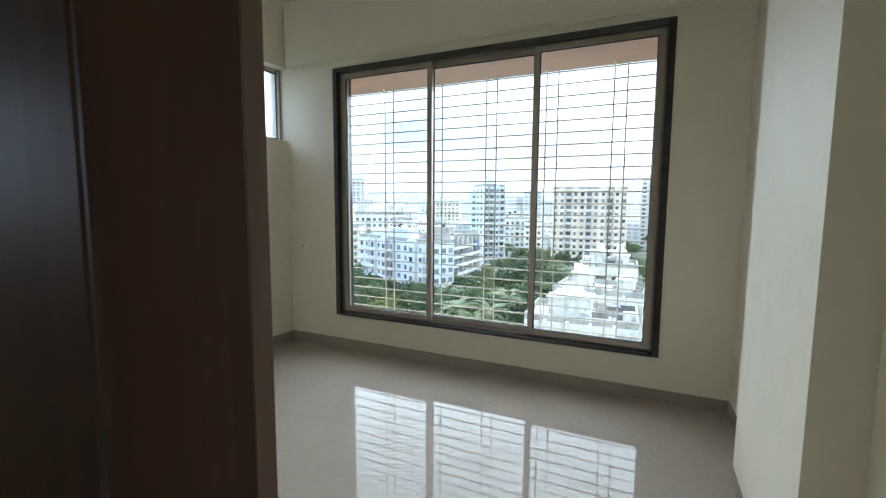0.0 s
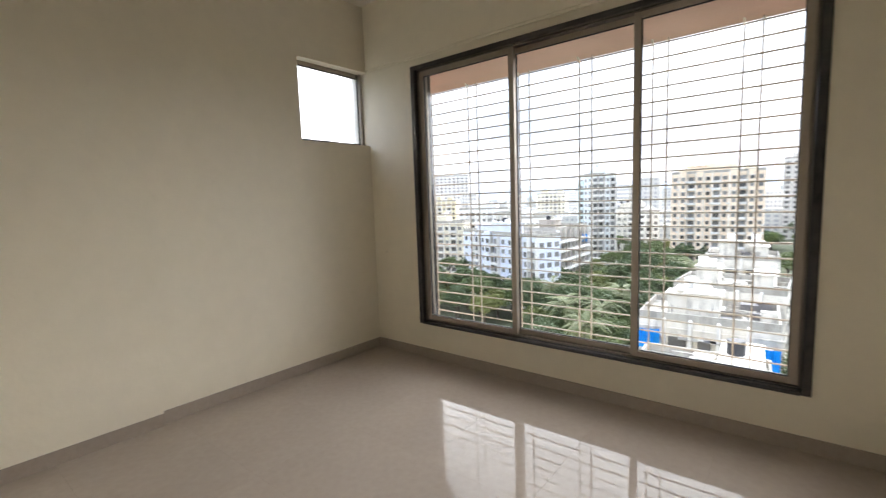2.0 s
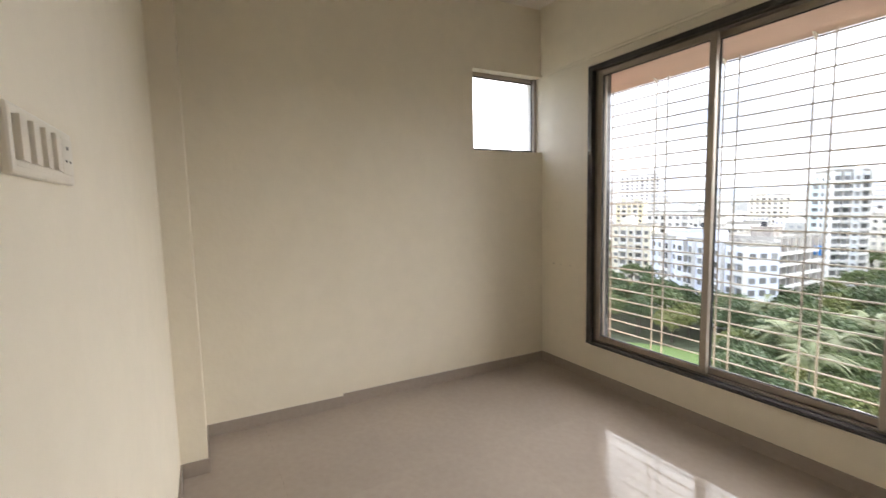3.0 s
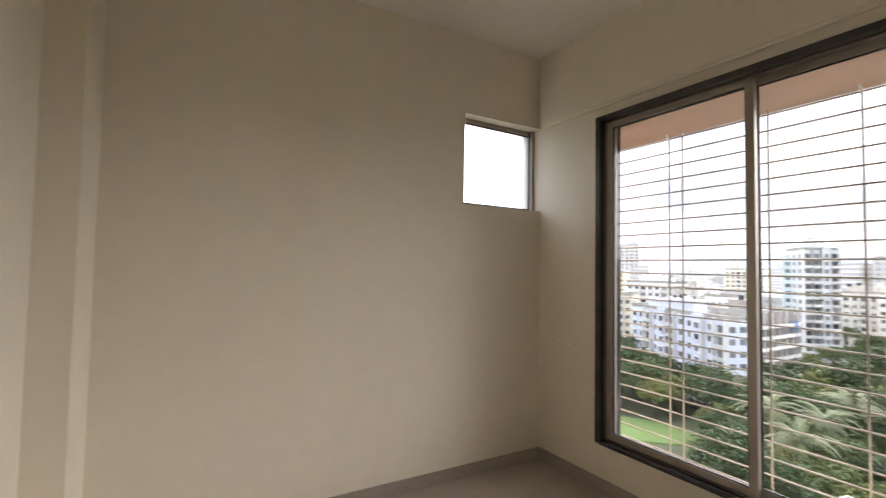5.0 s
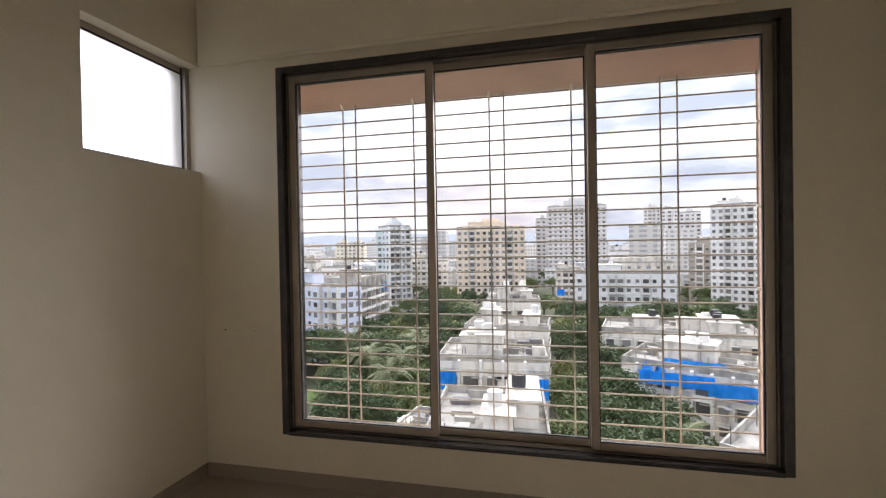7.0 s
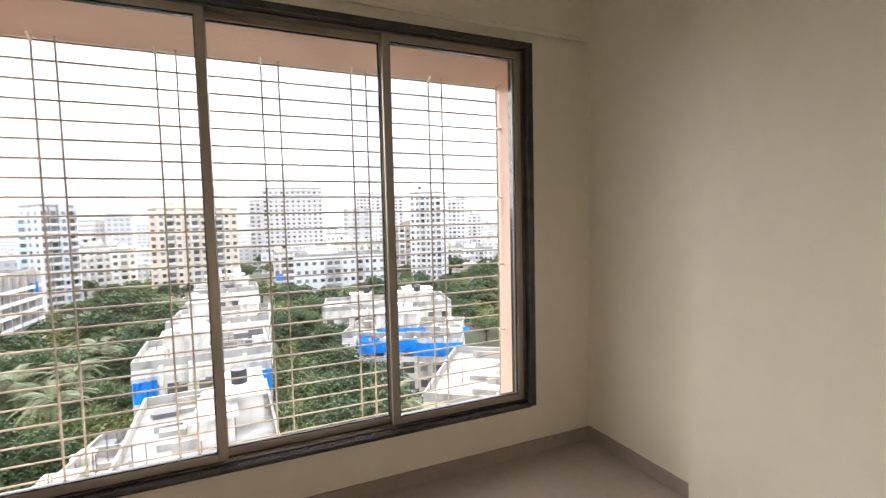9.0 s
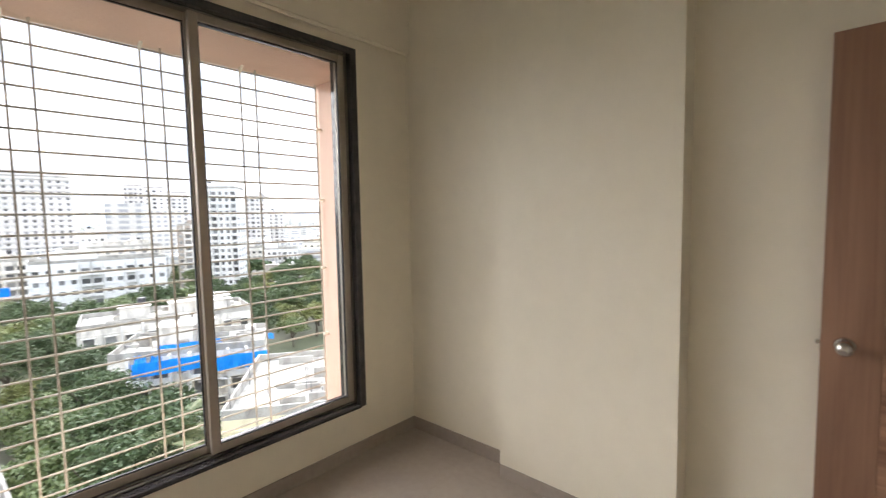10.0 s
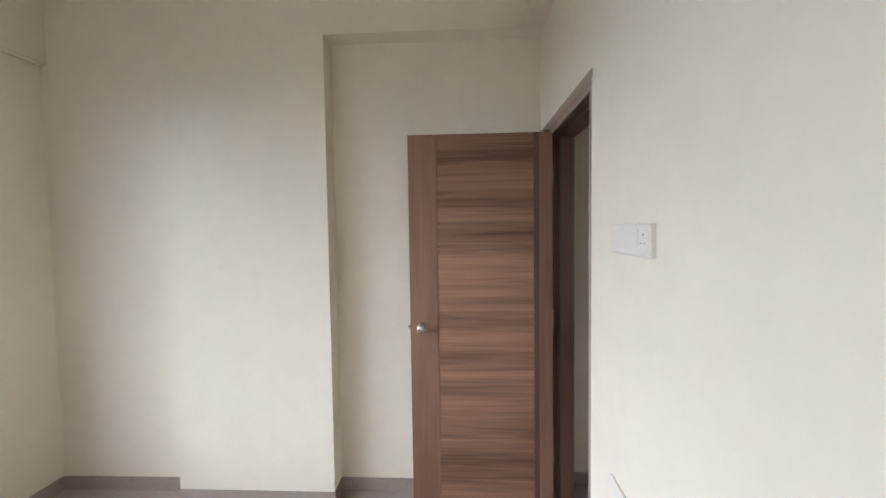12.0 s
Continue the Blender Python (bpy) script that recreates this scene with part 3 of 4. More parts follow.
def apartment_building(label, look_as, bearing, distance, w, h, depth=14.0, turn=0.0, floors=7, cols=6, balconies=(), crown=0.0, side_cols=3, bays=(),
                       hoods=True, roof_stuff=2, slab=False, dome=False, seed=1):
    """A block of flats: walls with floor bands and bays, single windows, balconies, parapet roof and roof-top rooms."""
    rnd = random.Random(seed)
    x, y = spot(bearing, distance)
    b = thing("apartment_building", label, "building", m=pose(x, y, GROUND, 0, 0, bearing + turn))
    paint_m = PAINTS[look_as]
    fh = (h - 1.0) / floors
    bm = block(-w / 2, w / 2, 0, depth, -2, h)
    for i in range(1, floors + 1):
        t = 0.55 if slab else 0.16
        out = 0.9 if slab else 0.12
        box(bm, -w / 2 - out * 0.5, w / 2 + out * 0.5, -out, depth + 0.1, i * fh - 0.1, i * fh - 0.1 + t)
    cw = w / cols
    for c in bays:
        box(bm, -w / 2 + c * cw + 0.15, -w / 2 + (c + 1) * cw - 0.15, -0.9, 0.3, 0.0, h + 0.7)
    part("wall", bm, paint_m, b)
    for c in sorted(set(bays) | set(balconies)):           # pale pilasters beside bays and balcony stacks
        for e_ in (c, c + 1):
            px_ = -w / 2 + e_ * cw
            part("pilaster", block(px_ - 0.18, px_ + 0.18, -1.0, 0.1, 0.0, h + 0.3), RAILING, b)
    bm = bmesh.new()
    box(bm, -w / 2 + 0.25, w / 2 - 0.25, 0.25, depth - 0.25, h, h + 0.12)
    for q in ((-w / 2, w / 2, 0, 0.22), (-w / 2, w / 2, depth - 0.22, depth), (-w / 2, -w / 2 + 0.22, 0.22, depth - 0.22), (w / 2 - 0.22, w / 2, 0.22, depth - 0.22)):
        box(bm, *q, h, h + 0.95)
    roof = part("roof", bm, ROOFTOP, b)
    for k in range(roof_stuff):
        rw, rd, rh = rnd.uniform(0.16, 0.3) * w, rnd.uniform(0.25, 0.45) * depth, rnd.uniform(2.2, 3.4)
        rx, ry = rnd.uniform(-0.3, 0.3) * w, rnd.uniform(0.35, 0.65) * depth
        bm = block(rx - rw / 2, rx + rw / 2, ry - rd / 2, ry + rd / 2, h + 0.1, h + rh)
        box(bm, rx - rw / 2 - 0.3, rx + rw / 2 + 0.3, ry - rd / 2 - 0.3, ry + rd / 2 + 0.3, h + rh, h + rh + 0.18)
        part("roof_room", bm, PAINTS["weathered"] if distance < 125 else paint_m, roof)
        bm = bmesh.new()
        tx = rx + rnd.uniform(-0.3, 0.3) * rw
        tube(bm, (tx, ry, h + rh + 0.18), (tx, ry, h + rh + 1.5), 0.75, 12)
        part("water_tank", bm, TANK if rnd.random() < 0.2 else RAILING, roof)
    if distance < 125:
        for k in range(14):                                 # low parapets, kerbs and small plant on near roofs
            lx, ly = rnd.uniform(-0.44, 0.44) * w, rnd.uniform(0.08, 0.92) * depth
            if rnd.random() < 0.5:
                bm = block(lx - rnd.uniform(0.6, 2.6), lx + rnd.uniform(0.6, 2.6), ly - 0.1, ly + 0.1, h + 0.1, h + rnd.uniform(0.5, 1.1))
                part("roof_kerb", bm, ROOFTOP, roof)
            else:
                bm = block(lx - rnd.uniform(0.4, 1.1), lx + rnd.uniform(0.4, 1.1), ly - rnd.uniform(0.4, 1.0), ly + rnd.uniform(0.4, 1.0), h + 0.1, h + rnd.uniform(0.5, 1.5))
                part("roof_box", bm, rnd.choice((SHEET, paint_m, ROOFTOP, ROOFTOP)), roof)
        for k in range(9):
            lx, ly = rnd.uniform(-0.48, 0.48) * w, rnd.uniform(0.02, 0.6) * depth
            part("roof_pipe", tube(bmesh.new(), (lx, ly, h), (lx, ly, h + rnd.uniform(1.4, 2.8)), 0.05, 6), SHEET, roof)
        for k in range(9):                                  # awnings and drying frames on the face
            lx, lz = rnd.uniform(-0.42, 0.42) * w, rnd.randint(1, floors - 1) * fh + 2.45
            bm = bmesh.new()
            prism(bm, [(lx - 1.1, -0.05), (lx + 1.1, -0.05), (lx + 1.1, -1.1), (lx - 1.1, -1.1)], lz, lz + 0.06)
            part("awning", bm, rnd.choice((SHEET, RAILING, ROOFTOP)), b)
    if crown:
        bm = block(-w * 0.22, w * 0.22, depth * 0.2, depth * 0.8, h, h + crown)
        box(bm, -w * 0.13, w * 0.13, depth * 0.3, depth * 0.7, h + crown, h + crown * 1.45)
        box(bm, w * 0.30, w * 0.44, depth * 0.2, depth * 0.6, h, h + crown * 0.5)
        box(bm, -w * 0.44, -w * 0.30, depth * 0.2, depth * 0.6, h, h + crown * 0.5)
        part("crown", bm, paint_m, roof)
    if dome:
        bm = bmesh.new()
        tube(bm, (0, depth * 0.5, h + crown * 1.45), (0, depth * 0.5, h + crown * 1.45 + 0.9), w * 0.11, 12)
        bmesh.ops.create_uvsphere(bm, u_segments=14, v_segments=8, radius=w * 0.13, matrix=Matrix.Translation((0, depth * 0.5, h + crown * 1.45 + 0.9)))
        tube(bm, (0, depth * 0.5, h + crown * 1.45 + 1.5), (0, depth * 0.5, h + crown * 1.45 + 4.0), 0.14, 6, 0.04)
        part("dome", bm, RAILING, roof)
    for f in range(floors):
        z = f * fh
        for c in range(cols):
            wx_ = -w / 2 + (c + 0.5) * cw
            yf = -0.9 if c in bays else 0.0
            if c in balconies:
                bl = share("balcony", BALCONY_DATA, b, wx_, yf, z + 0.2)
                bl.scale = (cw * 0.92 / 3.4, 1, 1)
                wi = share("window", WINDOW_DATA, b, wx_, yf, z + 0.35)
                wi.scale = (min(1.35, cw * 0.7 / 1.6), 1, 1.55)
            else:
                wi = share("window", WINDOW_DATA, b, wx_, yf, z + 1.0)
                wi.scale = (min(1.0, cw * 0.48 / 1.6) * rnd.uniform(0.85, 1.1), 1, rnd.uniform(0.95, 1.1))
                if distance < 260 and rnd.random() < 0.3:
                    share("air_conditioner", AC_DATA, b, wx_ + cw * 0.28, yf, z + rnd.uniform(0.2, 0.6))
                if hoods:
                    ho = share("window_hood", HOOD_DATA, b, wx_, yf, z + 1.0)
                    ho.scale = (wi.scale[0], 1, 1)
        for c in range(side_cols):
            yy = depth * (c + 0.5) / side_cols
            for sx, tn in ((-w / 2, -90), (w / 2, 90)):
                if (sx < 0) == (bearing + turn > 0 or turn > 25) or abs(turn) > 8:
                    share("window", WINDOW_DATA, b, sx, yy, z + 1.0, tn)
    return b


def front(left, left_distance, right, right_distance):
    """Bearing, distance, width and turn of a face between two corners, each given by bearing and distance."""
    (xa, ya), (xb, yb) = spot(left, left_distance), spot(right, right_distance)
    xm, ym = (xa + xb) / 2 - 2.0, (ya + yb) / 2 + 2.3
    bearing = math.degrees(math.atan2(-xm, ym))
    return bearing, math.hypot(xm, ym), math.hypot(xb - xa, yb - ya), math.degrees(math.atan2(yb - ya, xb - xa)) - bearing


def A(label, look_as, corners, h, depth=14.0, *more, **rest):
    bearing, distance, w, turn = front(*corners)
    return apartment_building(label, look_as, bearing, distance, w, h, depth, turn, *more, **rest)


# the park side
A("blue-white six-storey block of flats with curved balconies", "bluewhite", (35.6, 150, 26, 119), 20.5, 8, 7, 11, (2, 5, 10), bays=(4, 8), side_cols=3, roof_stuff=3, seed=2)
A("stained grey old block of flats with tarpaulins", "stained", (23.7, 136, 20.1, 158), 20.9, 16, 7, 6, (0, 1, 2, 3, 4, 5), side_cols=5, roof_stuff=1, seed=3)
A("pale teal slab of flats beside a tower", "teal", (21.2, 216, 19.4, 214), 37.2, 16, 13, 2, (), side_cols=4, bays=(0,), roof_stuff=1, seed=4)
A("white-grey tower of flats with stacked balconies and a domed top", "tower", (19.6, 207, 16.9, 212), 40.0, 12, 14, 4, (0, 1, 3), crown=2.6, side_cols=3, bays=(2,), roof_stuff=0, dome=True, seed=5)
A("beige block of flats with stacked loggias behind the trees", "cream", (39.9, 190, 35.7, 186), 21.5, 12, 7, 5, (1, 3), seed=6)
A("white block of flats with terraces behind others", "white", (36.2, 236, 29.6, 228), 25.8, 13, 8, 9, (2, 5), roof_stuff=4, seed=8)
A("grey-beige block of flats behind the blue-white one", "weathered", (31.4, 182, 28.8, 180), 24.9, 10, 7, 4, (1,), seed=37)
A("small white block of flats with dark windows", "white", (28.2, 204, 25.3, 202), 21.8, 11, 6, 5, (), roof_stuff=1, seed=38)
A("cream block of flats far off", "cream", (26.3, 402, 22.8, 398), 33.5, 18, 10, 7, (2, 4), roof_stuff=3, seed=7)
A("pale yellow block of flats at the park's edge", "yellow", (39.6, 300, 36.6, 296), 30.5, 12, 10, 5, (1, 3), seed=9)
A("grey tower of flats far off", "grey", (39.2, 458, 34.9, 452), 55.2, 18, 17, 8, (1, 4, 6), roof_stuff=4, seed=10)
A("small white block of flats with a rounded top", "white", (14.3, 236, 12.1, 236), 22.3, 11, 7, 3, (1,), crown=2.0, roof_stuff=0, seed=11)
A("low white block with red-brown roofs", "weathered", (16.8, 262, 13, 262), 23.2, 12, 7, 6, (2, 4), roof_stuff=4, seed=39)
# the middle
A("peach twelve-storey tower of flats with cream bands", "peach", (10.9, 203, 2.1, 204), 38.4, 20, 13, 11, (2, 5, 8), crown=3.2, bays=(1, 3, 7, 9), side_cols=3, seed=12)
A("grey-white tower of flats with long balcony slabs", "grey", (-0.7, 332, -7.7, 332), 57.1, 20, 18, 11, (), crown=4.6, slab=True, seed=13)
A("grey tower of flats beside another", "grey", (0.75, 345, -1.2, 345), 49.3, 16, 16, 3, (0, 2), seed=14)
A("grey low block of flats among trees", "weathered", (-1.6, 214, -4.8, 214), 18.4, 10, 6, 4, (1, 2), seed=40)
A("long white five-storey block with rows of windows", "white", (-4, 187, -15.2, 190), 18.6, 13, 5, 12, (4, 5, 8), side_cols=3, roof_stuff=2, seed=15)
A("grey-white block of flats behind a long white one", "weathered", (-6.5, 244, -14.9, 244), 20.2, 12, 7, 8, (2, 5), roof_stuff=5, seed=16)
A("white block with stepped roof rooms", "white", (-8, 300, -10.6, 300), 25.0, 12, 7, 5, (), roof_stuff=3, seed=41)
A("grey tower of flats with slim windows", "grey", (-11.8, 382, -13.6, 382), 56.7, 16, 19, 4, (1,), seed=17)
A("white-grey tower of flats with slim windows", "white", (-13.6, 376, -15.5, 376), 55.1, 16, 19, 3, (1,), roof_stuff=1, seed=18)
A("tall white tower of flats far off", "white", (-15.5, 388, -17.7, 388), 52.7, 16, 18, 4, (1, 3), seed=19)
A("brown weathered block of flats", "brown", (-16.4, 238, -18.6, 236), 29.4, 14, 10, 3, (1,), seed=20)
A("white sixteen-storey tower of flats", "white", (-18.55, 218, -22.55, 214), 45.3, 15, 16, 6, (2, 5), crown=2.2, side_cols=3, seed=21)
# towards the far quarter
A("grey-beige tower of flats with recessed balconies", "grey", (-22.4, 338, -25.7, 334), 47.5, 16, 15, 6, (1, 3), seed=22)
A("slim grey block of flats in the far quarter", "grey", (-26, 400, -27.8, 400), 37.0, 14, 12, 3, (1,), seed=42)
A("low white block of flats with red trim", "white", (-25, 286, -29.2, 284), 13.4, 12, 4, 7, (2, 4), seed=23)
A("weathered block of flats in the far quarter", "weathered", (-22.6, 268, -25.2, 268), 15.7, 12, 5, 4, (1,), seed=26)
A("cream block of flats in the far quarter", "cream", (-29.8, 310, -33.6, 300), 15.5, 12, 5, 5, (), seed=25)
A("grey low shed-roofed block", "stained", (-23.8, 236, -29.6, 232), 5.2, 14, 2, 8, (), roof_stuff=2, seed=35)
# the stepped row of blocks below the window
A("weathered four-storey block with cluttered terrace", "weathered", (7.1, 106, 0.3, 106), 17.3, 10, 5, 4, (1,), roof_stuff=3, seed=27)
A("grey weathered block with parapet terraces", "weathered", (10.1, 82, -0.6, 80), 15.6, 12, 5, 5, (1, 3), roof_stuff=3, seed=28)
A("white-roofed block with stair rooms", "weathered", (13.5, 62, -0.5, 61), 15.1, 11, 4, 5, (1, 3), roof_stuff=3, seed=29)
A("cream-walled low block with white screed roof", "cream", (16.9, 37, -1.2, 36), 13.4, 17, 4, 5, (2,), roof_stuff=2, seed=30)
A("cream stair wing with flat white roof", "cream", (23, 40, 17.8, 38), 12.4, 11, 4, 1, (), roof_stuff=0, side_cols=3, seed=31)
# the blocks under tarpaulins
A("weathered white block with cluttered roof", "weathered", (-7, 99, -23.5, 101), 12.5, 13, 4, 9, (2, 5), roof_stuff=5, seed=32)
A("grey old block with tarpaulined terrace", "weathered", (-9.2, 76, -24.6, 72), 12.2, 12, 4, 8, (1, 2, 4, 6), roof_stuff=2, seed=33)
A("pale yellow low block with flat roof", "yellow", (-19.2, 43.5, -42.1, 42), 13.4, 17, 4, 6, (3,), roof_stuff=1, seed=34)


def tarpaulin(bearing, distance, w, h, z, turn=0.0, lean=0.0):
    """A sagging sheet with folds, thickened."""
    x, y = spot(bearing, distance)
    bm = bmesh.new()
    nx, nz = 14, 6
    grid = [[bm.verts.new((w * (i / nx - 0.5), 0.10 * math.sin(i * 1.9) + 0.06 * math.sin(i * 3.7 + j), h * (j / nz - 0.5) + 0.05 * math.sin(i * 1.1)))
             for i in range(nx + 1)] for j in range(nz + 1)]
    for j in range(nz):
        for i in range(nx):
            bm.faces.new((grid[j][i], grid[j][i + 1], grid[j + 1][i + 1], grid[j + 1][i]))
    bmesh.ops.solidify(bm, geom=bm.faces[:], thickness=0.03)
    ob = part("tarpaulin", bm, TARP)
    ob.matrix_basis = pose(x, y, z, lean, 0, bearing + turn)
    return tagged(ob, "bright blue tarpaulin sheet hung over a terrace", "tarpaulin", "tarpaulins over the roofs")


tarpaulin(12.35, 60.3, 2.4, 2.5, -17.2, 0)
tarpaulin(0.95, 59, 3.15, 2.8, -17.9, 0)
tarpaulin(-15, 71.5, 9.6, 1.9, -18.7, -3)
tarpaulin(-21.5, 70.2, 8.2, 2.1, -19.1, -3)
tarpaulin(-12.7, 74, 3.2, 2.4, -18.0, -3, -55)
tarpaulin(-16.8, 76.5, 8.6, 1, -17.4, -3, -30)
tarpaulin(-23.5, 80, 6.2, 1.2, -18.4, -3, -50)
tarpaulin(20.3, 154, 1.8, 2.6, -12.8, 30)
tarpaulin(-2.2, 180, 2.9, 2.6, -18.3, 0)
tarpaulin(23, 128, 2.6, 1.4, -27.2, 10, -50)

# ---- trees ----
LEAF_A = leaf_mat("broad_leaves", (0.060, 0.095, 0.030), (0.165, 0.20, 0.065))
LEAF_B = leaf_mat("dark_leaves", (0.040, 0.070, 0.027), (0.105, 0.145, 0.052))
LEAF_C = leaf_mat("yellow_green_leaves", (0.10, 0.13, 0.035), (0.25, 0.25, 0.075))
PALM_LEAF = leaf_mat("palm_leaves", (0.090, 0.115, 0.045), (0.22, 0.23, 0.10))
FLOWER = mat("yellow_blossom", (0.62, 0.46, 0.04), 0.7)


def crown_mesh(seed, r, height, clumps, leaves, size):
    """Leaves in many small clumps on an uneven outline with gaps."""
    rng = np.random.RandomState(seed)
    centres = []
    for _ in range(clumps):
        d = rng.normal(size=3)
        d /= np.linalg.norm(d)
        d[2] = abs(d[2]) * 1.0 - 0.25
        centres.append(d * np.array([r, r, height]) * rng.uniform(0.55, 1.08))
    verts, faces = [], []
    for c in centres:
        cr = rng.uniform(0.16, 0.34) * r
        for _ in range(leaves):
            d = rng.normal(size=3)
            p = c + d / np.linalg.norm(d) * cr * rng.uniform(0.5, 1.0) * np.array([1, 1, 0.7])
            u = rng.normal(size=3)
            u /= np.linalg.norm(u)
            v = np.cross(u, rng.normal(size=3))
            v /= np.linalg.norm(v)
            s = size * rng.uniform(0.6, 1.3)
            k = len(verts)
            verts += [tuple(p + u * s), tuple(p + v * s * 0.6), tuple(p - u * s), tuple(p - v * s * 0.6)]
            faces.append((k, k + 1, k + 2, k + 3))
    me = bpy.data.meshes.new("crown")
    me.from_pydata(verts, [], faces)
    return me


def tree_thing(name, label, seed, h, r, leaf, flowers=False, fine=True):
    t = thing(name, label, "tree")
    bm = bmesh.new()
    tube(bm, (0, 0, -0.3), (0.1, 0.05, h * 0.5), 0.32, 8, 0.2)
    rnd = random.Random(seed)
    for i in range(6):
        a = i * 1.05 + rnd.random()
        tube(bm, (0.05, 0.03, h * rnd.uniform(0.3, 0.5)), (math.cos(a) * r * 0.7, math.sin(a) * r * 0.7, h * rnd.uniform(0.62, 0.85)), 0.14, 6, 0.05)
    part("trunk", bm, BARK, t)
    me = crown_mesh(seed, r, h * 0.36, 120, 62, 0.19) if fine else crown_mesh(seed, r, h * 0.36, 80, 24, 0.34)
    me.materials.append(leaf)
    c = new("crown", me)
    c.parent = t
    c.location.z = h * 0.62
    if flowers:
        me = crown_mesh(seed + 50, r * 1.03, h * 0.37, 26, 10, 0.16)
        me.materials.append(FLOWER)
        c = new("blossom", me)
        c.parent = t
        c.location.z = h * 0.63
    return t


TREES = [tree_thing("tree", "broad green tree with a dense crown", 11, 10.5, 4.6, LEAF_A), tree_thing("tree", "dark green tree with a rounded crown", 12, 12.0, 4.4, LEAF_B),
         tree_thing("tree", "light yellow-green tree with a loose crown", 13, 9.0, 4.2, LEAF_C), tree_thing("tree", "tall dark green tree with an open crown", 14, 13.5, 4.0, LEAF_B)]
FAR_TREES = [tree_thing("tree", "broad green tree with a dense crown", 21, 10.5, 4.6, LEAF_A, fine=False), tree_thing("tree", "dark green tree with a rounded crown", 22, 12.0, 4.4, LEAF_B, fine=False),
             tree_thing("tree", "light yellow-green tree with a loose crown", 23, 9.0, 4.2, LEAF_C, fine=False)]
BLOOM = tree_thing("tree", "green tree with yellow blossom", 15, 11.0, 4.6, LEAF_A, True)

BLOCKED = [(o.matrix_basis.inverted(), [c[:] for c in o.children[0].bound_box]) for o in bpy.data.objects if o.name.startswith("apartment_building")]


def clear(x, y, margin):
    for inverse, bb in BLOCKED:
        loc = inverse @ Vector((x, y, GROUND))
        if bb[0][0] - margin < loc.x < bb[6][0] + margin and bb[0][1] - margin < loc.y < bb[6][1] + margin:
            return False
    d, b_ = math.hypot(x - 2.0, y + 2.3), math.degrees(math.atan2(2.0 - x, y + 2.3))
    return not (26.8 < b_ < 50 and 60 < d < 106)


rnd = random.Random(7)
for t in TREES:
    x, y = spot(rnd.uniform(12, 21), rnd.uniform(95, 125))
    t.matrix_basis = pose(x, y, GROUND)
for t in FAR_TREES:
    x, y = spot(rnd.uniform(40, 48), rnd.uniform(130, 180))
    t.matrix_basis = pose(x, y, GROUND)
zones = [(14, 27, 58, 116, 60), (8, 48, 90, 140, 60), (-9, -1.5, 42, 165, 34), (-34, -9, 112, 180, 56), (-14, -5, 34, 66, 14), (-40, 50, 150, 330, 80), (-40, -24, 115, 240, 30), (9, 16, 130, 215, 22)]
placed = [t.matrix_basis.translation.xy.copy() for t in TREES]
for b0, b1, d0, d1, count in zones:
    made = 0
    for _ in range(count * 6):
        if made >= count:
            break
        d = math.sqrt(rnd.uniform(d0 * d0, d1 * d1))
        x, y = spot(rnd.uniform(b0, b1), d)
        if not clear(x, y, 2.6) or any((Vector((x, y)) - q).length < 4.2 for q in placed):
            continue
        s = rnd.uniform(0.75, 1.15)
        copy_thing(rnd.choice(TREES if d < 112 else FAR_TREES), pose(x, y, GROUND, 0, 0, rnd.uniform(0, 360)) @ Matrix.Scale(s, 4))
        placed.append(Vector((x, y)))
        made += 1
x, y = spot(-7.4, 47)
BLOOM.matrix_basis = pose(x, y, GROUND)
x, y = spot(-11.0, 52)
copy_thing(BLOOM, pose(x, y, GROUND, 0, 0, 130))
x, y = spot(22.0, 64)
copy_thing(BLOOM, pose(x, y, GROUND, 0, 0, 40))


def frond_mesh():
    """A drooping palm frond: a rib with narrow leaflets down both sides."""
    verts, faces = [], []
    n = 22
    for i in range(n):
        s = i / (n - 1)
        x, z = 4.2 * s, 1.15 * math.sin(s * 1.9) - 2.3 * s * s
        ln = 1.0 * math.sin(min(1.0, s * 1.6 + 0.12) * 2.2) * (1.15 - 0.5 * s) + 0.15
        for side in (-1, 1):
            k = len(verts)
            verts += [(x, 0, z), (x + 0.16, 0, z), (x + 0.40, side * ln, z - 0.45 * ln)]
            faces.append((k, k + 1, k + 2))
    k = len(verts)
    for i in range(8):
        s = i / 7
        x, z = 4.2 * s, 1.15 * math.sin(s * 1.9) - 2.3 * s * s
        w = 0.06 * (1 - s) + 0.015
        verts += [(x, -w, z + 0.01), (x, w, z + 0.01)]
        if i:
            j = k + 2 * i
            faces.append((j - 2, j - 1, j + 1, j))
    me = bpy.data.meshes.new("frond")
    me.from_pydata(verts, [], faces)
    me.materials.append(PALM_LEAF)
    return me


